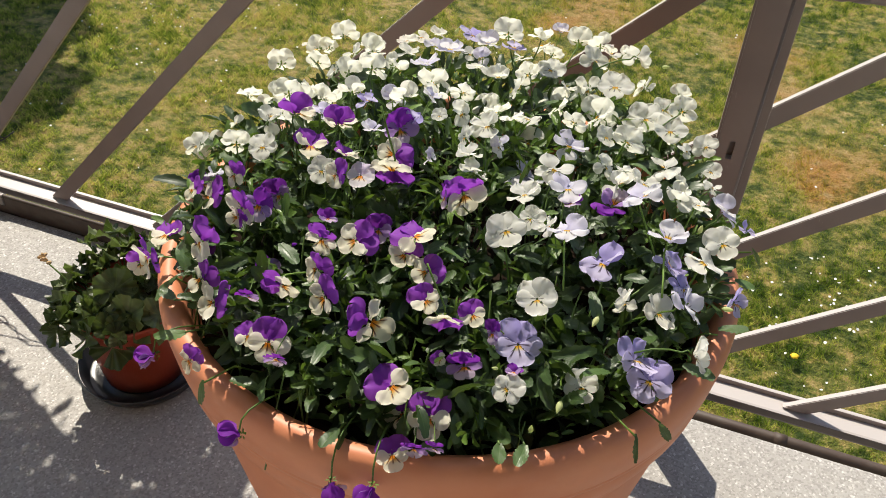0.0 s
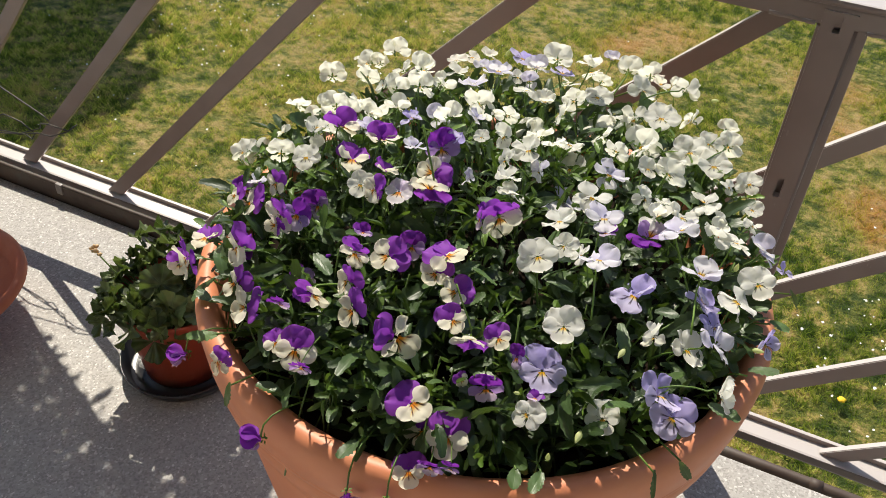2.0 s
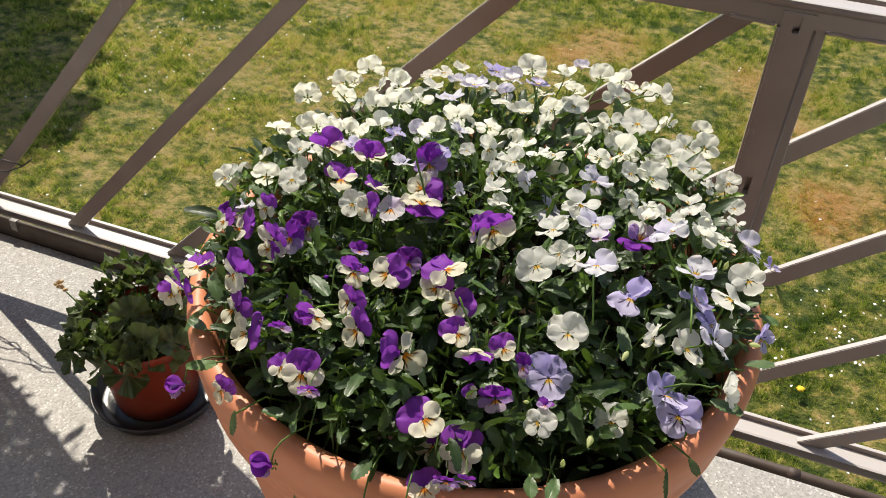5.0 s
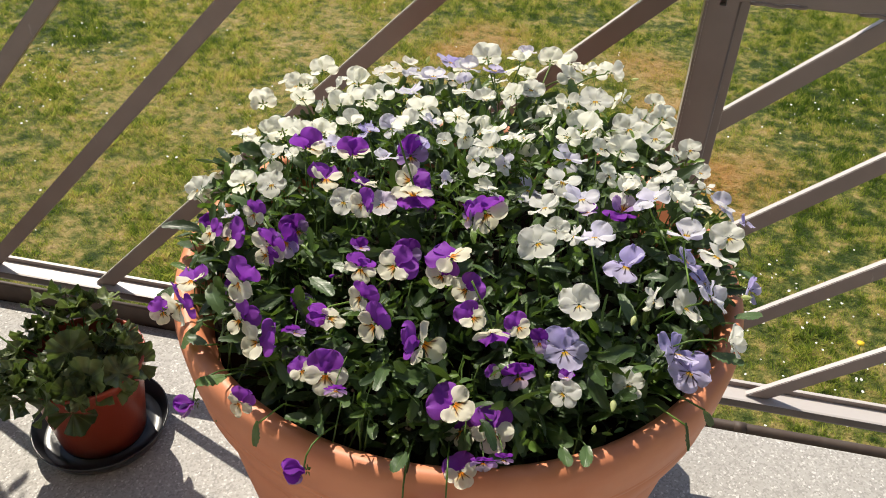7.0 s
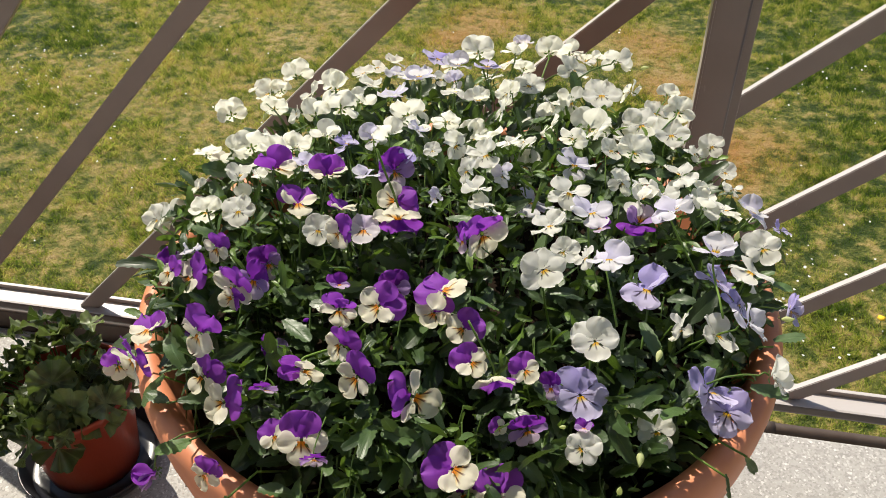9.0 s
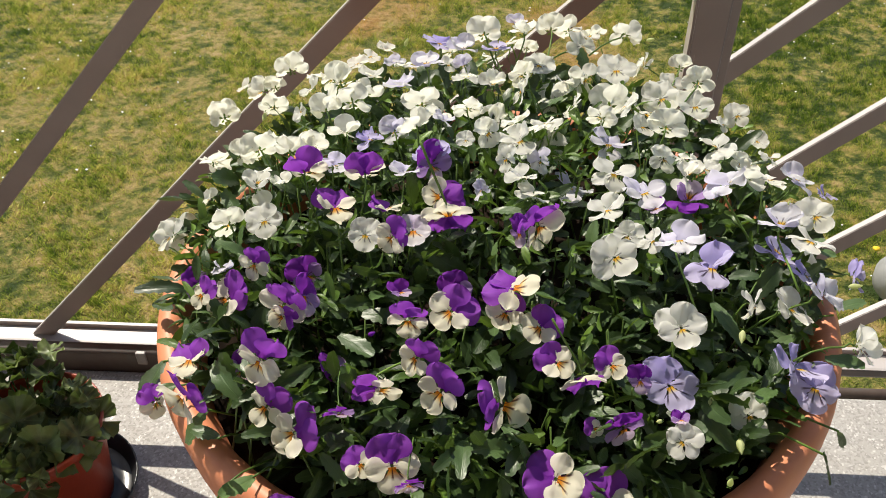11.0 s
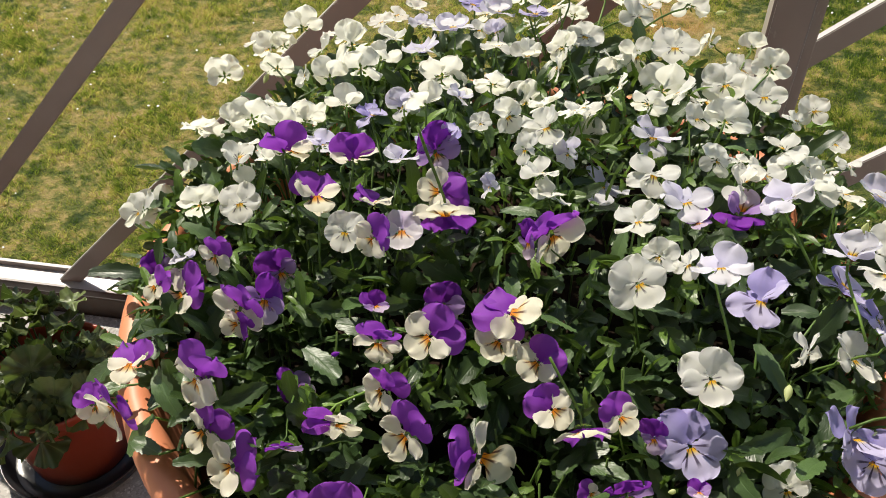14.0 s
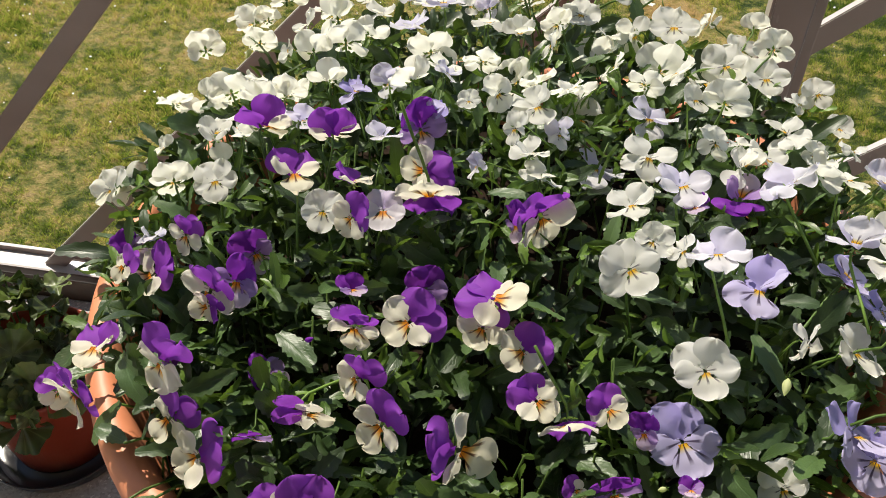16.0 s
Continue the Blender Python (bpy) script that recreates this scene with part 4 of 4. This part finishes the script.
def leaf_into(bm, rows, m):
    vs = [[bm.verts.new(m @ Vector(p)) for p in row] for row in rows]
    layer = bm.loops.layers.uv.verify()
    n, k = len(vs[0]) - 1, len(vs) - 1
    for j in range(k):
        for i in range(n):
            f = bm.faces.new((vs[j][i], vs[j][i + 1], vs[j + 1][i + 1], vs[j + 1][i]))
            for loop, (u, v) in zip(f.loops, ((i, j), (i + 1, j), (i + 1, j + 1), (i, j + 1))):
                loop[layer].uv = (u / n, v / k)
    return bm


LEAF_ROWS = [leaf_points(fl.uniform(0.022, 0.034), fl.uniform(0.0085, 0.0145), s) for s in range(12)]
SHOOT_ROWS = [leaf_points(fl.uniform(0.012, 0.021), fl.uniform(0.0038, 0.0068), 40 + s) for s in range(6)]
RIM_LEAVES = [mesh_of(leaf_into(bmesh.new(), leaf_points(0.023 + 0.002 * q, 0.0115 + 0.001 * q, 60 + q, 0.25, (-0.15, 0.1)), Matrix.Identity(4)), "leaf", VIOLA_LEAF) for q in range(5)]
LEAVES = [mesh_of(leaf_into(bmesh.new(), rows, Matrix.Identity(4)), "leaf", VIOLA_LEAF) for rows in LEAF_ROWS]


def leaf_pose(x, y, drop, low):
    out = math.degrees(math.atan2(y - CY, x - CX))
    az = out + fl.gauss(0, 65)
    z = max(dome(x, y) - drop, low)
    size = fl.uniform(0.6, 1.2)
    return pose(x, y, z, 0, 0, az - 90) @ pose(0, 0, 0, fl.gauss(32, 32), fl.gauss(0, 32), 0) @ Matrix.Scale(size, 4)


def on_disc(rmax):
    a, r = fl.uniform(0, 2 * math.pi), rmax * math.sqrt(fl.random())
    return CX + r * math.cos(a), CY + r * math.sin(a)


for k in range(300):
    x, y = on_disc(0.265)
    plant = white if white_zone(x, y) else (purple if x < 0.04 else lavender)
    part("leaf", fl.choice(LEAVES), None, plant, m=Matrix.Translation(-plant.location) @ leaf_pose(x, y, fl.uniform(0.024, 0.05) if plant is white else fl.uniform(0.022, 0.05), 0.75) @ Matrix.Scale(0.78 if plant is white else 0.95, 4))
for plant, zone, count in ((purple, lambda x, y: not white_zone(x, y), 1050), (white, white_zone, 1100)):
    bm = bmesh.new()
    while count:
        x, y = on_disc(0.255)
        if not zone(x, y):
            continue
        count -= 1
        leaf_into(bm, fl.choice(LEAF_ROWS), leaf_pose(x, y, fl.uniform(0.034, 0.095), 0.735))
    for _ in range(400):
        a, r = fl.uniform(0, 2 * math.pi), fl.uniform(0.215, 0.264)
        x, y = CX + r * math.cos(a), CY + r * math.sin(a)
        if zone(x, y):
            leaf_into(bm, fl.choice(LEAF_ROWS), leaf_pose(x, y, fl.uniform(0.006, 0.042) if -2.6 < a - 2 * math.pi < -0.4 else fl.uniform(0.02, 0.055), 0.785))
    shoots = bmesh.new()
    for _ in range(460):
        x, y = on_disc(0.27)
        if zone(x, y):
            tip = leaf_pose(x, y, fl.uniform(0.02, 0.045), 0.745)
            for _ in range(4):
                leaf_into(shoots, fl.choice(SHOOT_ROWS), tip @ pose(fl.gauss(0, 0.004), fl.gauss(0, 0.004), fl.gauss(0, 0.004), fl.uniform(-10, 60), fl.gauss(0, 30), fl.uniform(-180, 180)))
    part("shoot_mass", shoots, SHOOT_GREEN, plant, "light green narrow young viola leaves", m=Matrix.Translation(-plant.location))["kind"] = "stuff"
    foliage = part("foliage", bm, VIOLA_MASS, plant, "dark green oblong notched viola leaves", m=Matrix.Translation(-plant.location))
    foliage["kind"] = "stuff"
    bm = bmesh.new()
    for _ in range(220):
        x, y = on_disc(0.27)
        if zone(x, y):
            z = dome(x, y)
            dx, dy = fl.gauss(0, 0.015), fl.gauss(0, 0.015)
            tube([(x - dx, y - dy, z - 0.13), (x - dx * 0.4, y - dy * 0.6, z - 0.07), (x, y, z - 0.024)], 0.0009, 5, 0.8, bm)
    stalks = part("stem_mass", bm, STEM, plant, m=Matrix.Translation(-plant.location))
    stalks["kind"] = "stuff"
# leaves that lie or hang over the rim
for a, pitch in ((-170, 8), (-163, -12), (-152, -20), (-146, 5), (-139, -35), (-133, -10), (-124, 10), (-112, -68), (-104, 5), (-88, 12), (-62, 8), (-58, 5), (-41, -58), (-36, -74), (-24, 5), (-12, 10), (4, -15), (14, -60)):
    c, sn = math.cos(radians(a)), math.sin(radians(a))
    plant = purple if a < -75 else lavender
    rad = 0.302 if pitch < -45 else fl.uniform(0.274, 0.29)
    swing = fl.gauss(0, 12 if pitch < -25 else 38)
    part("leaf", fl.choice(RIM_LEAVES), None, plant, m=Matrix.Translation(-plant.location) @ pose(CX + rad * c, CY + rad * sn, 0.797 + fl.uniform(0, 0.008), 0, 0, a - 90 + swing) @ pose(0, 0, 0, pitch, fl.gauss(0, 15), 0) @ (Matrix.Diagonal((0.62, 0.95, 0.8, 1)) if pitch < -45 else Matrix.Scale(fl.uniform(0.8, 1.05), 4)))
    part("stem", tube([(CX + 0.24 * c, CY + 0.24 * sn, 0.76), (CX + 0.272 * c, CY + 0.272 * sn, 0.795), (CX + (rad + 0.001) * c, CY + (rad + 0.001) * sn, 0.799)], 0.0009, 5), SEPAL, plant, m=Matrix.Translation(-plant.location))

# ---- the small geranium pot ----
GX, GY = -0.830, 0.962
small = thing("plastic_pot", (GX, GY, 0), "brown-red plastic pot standing in a black saucer", "flower pot")
part("saucer", lathe([(0.102, 0.0), (0.110, 0.004), (0.125, 0.036), (0.128, 0.038), (0.1285, 0.034), (0.118, 0.010), (0.112, 0.0065), (0.085, 0.0065), (0.083, 0.009), (0.078, 0.009), (0.076, 0.0065), (0.0, 0.0065)], 64), BLACK_PLASTIC, small)
part("pot_wall", lathe([(0.078, 0.010), (0.082, 0.012), (0.102, 0.168), (0.107, 0.170), (0.1125, 0.199), (0.112, 0.204), (0.1085, 0.204), (0.105, 0.197), (0.100, 0.164), (0.0, 0.152)], 64), RED_PLASTIC, small)
part("soil", lathe([(0.100, 0.166), (0.05, 0.172), (0.0, 0.175)], 32, 0.03), SOIL, small)


def geranium_leaf(r, seed):
    """A round leaf with scalloped lobes and a notch at its stalk; the stalk joins at the origin."""
    rnd = random.Random(seed)
    bm = bmesh.new()
    n, rings = 60, (0.0, 0.35, 0.65, 0.85, 1.0)
    wave, ph = rnd.uniform(0.30, 0.52), rnd.uniform(0, 6)
    grid = []
    for q in rings:
        ring = []
        for i in range(n + 1):
            a = math.radians(-90 + 12 + (336 * i / n))
            lobes = 1 + 0.12 * q * abs(math.sin(a * 3.5 + 0.4)) + 0.07 * q ** 3 * abs(math.sin(a * 12))
            rr = r * q * lobes
            z = r * (0.28 * q * q - 0.06 + wave * q * q * math.sin(a * 3.5 + ph) + 0.05 * q * math.sin(a * 7 + ph) + 0.14 * q ** 3 * math.sin(a * 11 + 2 * ph))
            ring.append(bm.verts.new((rr * math.cos(a), rr * math.sin(a), z)))
        grid.append(ring)
    for a, b in zip(grid, grid[1:]):
        for i in range(n):
            bm.faces.new((a[i], a[i + 1], b[i + 1], b[i]))
    bmesh.ops.remove_doubles(bm, verts=bm.verts[:], dist=1e-5)
    return mesh_of(bm, "leaf", GERANIUM)


geranium = thing("geranium", (GX, GY, 0.13), "dark green geranium with scalloped wavy leaves", "potted plant")
G_LEAVES = [geranium_leaf(r, s) for s, r in enumerate((0.018, 0.022, 0.026, 0.029, 0.027, 0.020))]
gr = random.Random(12)
LEAF_SPOTS = [(-0.131, 0.064, 0.115), (-0.110, 0.089, 0.120), (-0.089, 0.109, 0.120), (-0.051, 0.075, 0.120), (-0.044, 0.106, 0.120), (-0.006, 0.118, 0.115),
              (0.006, 0.076, 0.110), (-0.086, 0.072, 0.115), (-0.106, -0.009, 0.090), (-0.103, 0.033, 0.090), (-0.077, 0.041, 0.095), (0.000, -0.024, 0.110),
              (0.021, 0.048, 0.080), (-0.092, 0.019, 0.080), (-0.111, -0.051, 0.080), (-0.082, -0.082, 0.075), (-0.051, -0.073, 0.085), (-0.020, -0.072, 0.080),
              (0.046, -0.061, 0.085), (0.054, -0.034, 0.085), (0.081, -0.045, 0.065), (0.038, -0.077, 0.075), (-0.016, -0.094, 0.060), (-0.003, -0.083, 0.065),
              (-0.076, -0.117, 0.050), (0.104, 0.013, 0.070), (0.070, 0.017, 0.070), (0.030, -0.098, 0.035), (-0.056, -0.092, 0.060), (0.003, -0.052, 0.090)]
LEAF_SPOTS += [(0.000, -0.122, 0.072), (-0.035, -0.128, 0.070), (0.060, -0.105, 0.075), (0.095, -0.030, 0.085), (0.060, 0.060, 0.095), (0.020, 0.020, 0.100), (-0.118, -0.010, 0.085), (-0.125, 0.020, 0.090), (-0.108, -0.040, 0.085), (-0.095, -0.072, 0.080), (-0.070, -0.100, 0.078), (-0.120, 0.045, 0.095), (-0.088, -0.088, 0.066)]
BIG = (11, 15, 18, 20, 25, 27, 30)
for k in range(92):
    if k < len(LEAF_SPOTS):
        x, y, z = LEAF_SPOTS[k]
        size = gr.uniform(1.15, 1.3) if k in BIG else gr.uniform(0.8, 1.05)
    else:
        a, rad = gr.uniform(0, 2 * math.pi), 0.112 * math.sqrt(gr.random())
        x, y, size = rad * math.cos(a) - 0.012, rad * math.sin(a) - 0.006, gr.uniform(0.65, 0.95)
        z = 0.092 + 0.20 * y + gr.uniform(-0.012, 0.010)
    az = math.degrees(math.atan2(y, x)) + gr.gauss(0, 25)
    tip = Vector((x, y, z))
    el = gr.uniform(20, 40) if y < -0.09 else gr.uniform(30, 82)
    part("leaf", G_LEAVES[3] if k in BIG else gr.choice(G_LEAVES), None, geranium, m=facing(tip, az, el, gr.uniform(-60, 60), size))
    if k % 2 == 0:
        part("leaf_stalk", tube([(x * 0.25, y * 0.25, -0.01), (x * 0.55, y * 0.55, z * 0.6), tip], 0.0015, 5), STEM, geranium)
part("flower_stalk", tube([(-0.05, -0.02, 0.02), (-0.10, -0.03, 0.09), (-0.142, -0.035, 0.142)], 0.0016, 5), STEM, geranium)
bm = bmesh.new()
for k in range(9):
    bmesh.ops.create_icosphere(bm, subdivisions=1, radius=0.0062, matrix=pose(-0.142 + gr.gauss(0, 0.006), -0.035 + gr.gauss(0, 0.006), 0.146 + gr.gauss(0, 0.004), gr.uniform(0, 90), 0, 0) @ Matrix.Diagonal((0.6, 0.6, 1.3, 1)))
part("dry_buds", bm, BUD_BROWN, geranium, "dry brown flower buds")

# ---- the clay bowl further along the balcony ----
bowl = thing("clay_bowl", (-1.365, 0.790, 0), "empty orange clay plant bowl on the balcony floor", "bowl")
part("bowl_wall", lathe([(0.11, 0.0), (0.115, 0.003), (0.185, 0.095), (0.192, 0.105), (0.206, 0.109), (0.212, 0.117), (0.210, 0.130), (0.202, 0.135), (0.194, 0.131), (0.180, 0.085), (0.0, 0.07)], 72), BOWL_CLAY, bowl)

# wires tied round a railing bar
wires = thing("tie_wire", (-1.30, 1.14, 0.30), "thin dark wires twisted round a railing bar", "wire")
STRANDS = (
    [(-0.40, 0, -0.09), (-0.2, 0, -0.035), (-0.08, 0, -0.005), (-0.02, -0.006, 0.02), (0.03, -0.012, 0.03), (0.065, 0, 0.045), (0.07, 0.028, 0.05)],
    [(-0.40, 0.004, -0.082), (-0.2, 0.004, -0.028), (-0.08, -0.004, -0.001), (-0.02, 0.004, 0.026), (0.0, -0.006, 0.05), (0.03, -0.008, 0.058), (0.07, 0.0, 0.05)],
    [(-0.30, 0.01, 0.17), (-0.12, 0.01, 0.10), (0.0, 0.005, 0.065), (0.02, 0, 0.06)],
    [(-0.20, 0, -0.06), (-0.17, 0, 0.01), (-0.12, 0, 0.035), (-0.07, 0, 0.03), (-0.035, 0, 0.01), (-0.05, 0, -0.008), (-0.07, 0, 0.0)])
for pts in STRANDS:
    part("strand", tube(pts, 0.0016, 6), WIRE, wires)

# a grey container lying on the lawn
barrel = thing("plastic_container", (2.05, 3.60, LAWN), "grey rounded plastic container lying on the lawn", "container")
part("body", lathe([(0.0, 0.0), (0.08, 0.01), (0.13, 0.06), (0.145, 0.13), (0.13, 0.20), (0.10, 0.235), (0.0, 0.245)], 40), GREY_PLASTIC, barrel, m=pose(0, 0, 0.02, 20, 0, 0))
part("neck", lathe([(0.0, 0.0), (0.085, 0.0), (0.095, 0.02), (0.095, 0.11), (0.08, 0.13), (0.0, 0.135)], 40), GREY_PLASTIC, barrel, m=pose(0.03, -0.07, 0.06, 75, 0, 10))

# an unseen shrub, added to cast leafy shade on the floor; one sprig shows
shrub_pot = thing("shrub_pot", (-2.0, 1.0, 0), "unseen terracotta pot of the added shade-casting shrub", "flower pot")
part("pot_wall", lathe([(0.11, 0.0), (0.115, 0.004), (0.155, 0.27), (0.165, 0.275), (0.168, 0.30), (0.160, 0.305), (0.15, 0.29), (0.0, 0.28)], 48), TERRACOTTA, shrub_pot)
shrub = thing("shrub", (-2.0, 1.0, 0.28), "added green shrub that shades the floor, unseen but for a sprig", "shrub")
sr = random.Random(31)
foliage = bmesh.new()
for k in range(16):
    end = Vector((sr.uniform(-0.1, 0.85), sr.uniform(-0.15, 0.45), sr.uniform(0.68, 0.95)))
    mid = Vector((end.x * 0.35, end.y * 0.3, end.z * 0.65))
    part("branch", tube([(0, 0, 0), tuple(mid * 0.5), tuple(mid), tuple(end)], 0.006, 6, 0.4), BARK, shrub)
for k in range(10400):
    # leaves set sunward of the wanted floor shade: a slanting edge, then a band
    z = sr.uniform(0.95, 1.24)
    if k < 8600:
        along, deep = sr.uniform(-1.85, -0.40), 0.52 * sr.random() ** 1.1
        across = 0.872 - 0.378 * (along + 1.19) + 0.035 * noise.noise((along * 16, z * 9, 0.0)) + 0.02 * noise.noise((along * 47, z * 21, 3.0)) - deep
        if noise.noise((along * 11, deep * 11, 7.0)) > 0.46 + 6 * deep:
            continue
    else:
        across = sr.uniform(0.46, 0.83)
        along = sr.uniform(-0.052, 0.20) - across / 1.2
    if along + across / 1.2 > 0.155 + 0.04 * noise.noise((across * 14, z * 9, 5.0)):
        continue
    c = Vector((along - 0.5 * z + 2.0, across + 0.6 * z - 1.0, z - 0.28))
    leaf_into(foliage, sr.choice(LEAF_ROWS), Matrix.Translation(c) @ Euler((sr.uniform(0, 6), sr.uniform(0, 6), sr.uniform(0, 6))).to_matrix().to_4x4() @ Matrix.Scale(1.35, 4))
part("branch", tube([(0, 0, 0), (0.25, 0.1, 0.5), (0.6, 0.25, 0.72), (0.95, 0.36, 0.78)], 0.007, 6, 0.4), BARK, shrub)
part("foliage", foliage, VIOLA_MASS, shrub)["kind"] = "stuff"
part("sprig_stem", tube([(0.05, 0.02, 0.02), (0.3, 0.08, 0.13), (0.50, 0.11, 0.17), (0.575, 0.12, 0.175)], 0.003, 6, 0.4), STEM, shrub)
sprig = bmesh.new()
for k in range(90):
    f = sr.uniform(0.35, 1.0)
    c = Vector((0.05 + 0.53 * f, 0.02 + 0.10 * f, 0.02 + 0.165 * f ** 0.7)) + Vector((sr.gauss(0, 0.006), sr.gauss(0, 0.01), sr.gauss(0, 0.012)))
    leaf_into(sprig, sr.choice(SHOOT_ROWS), Matrix.Translation(c) @ Euler((sr.uniform(0, 6), sr.uniform(0, 6), sr.uniform(0, 6))).to_matrix().to_4x4() @ Matrix.Scale(0.8, 4))
part("sprig", sprig, SHOOT_GREEN, shrub)["kind"] = "stuff"
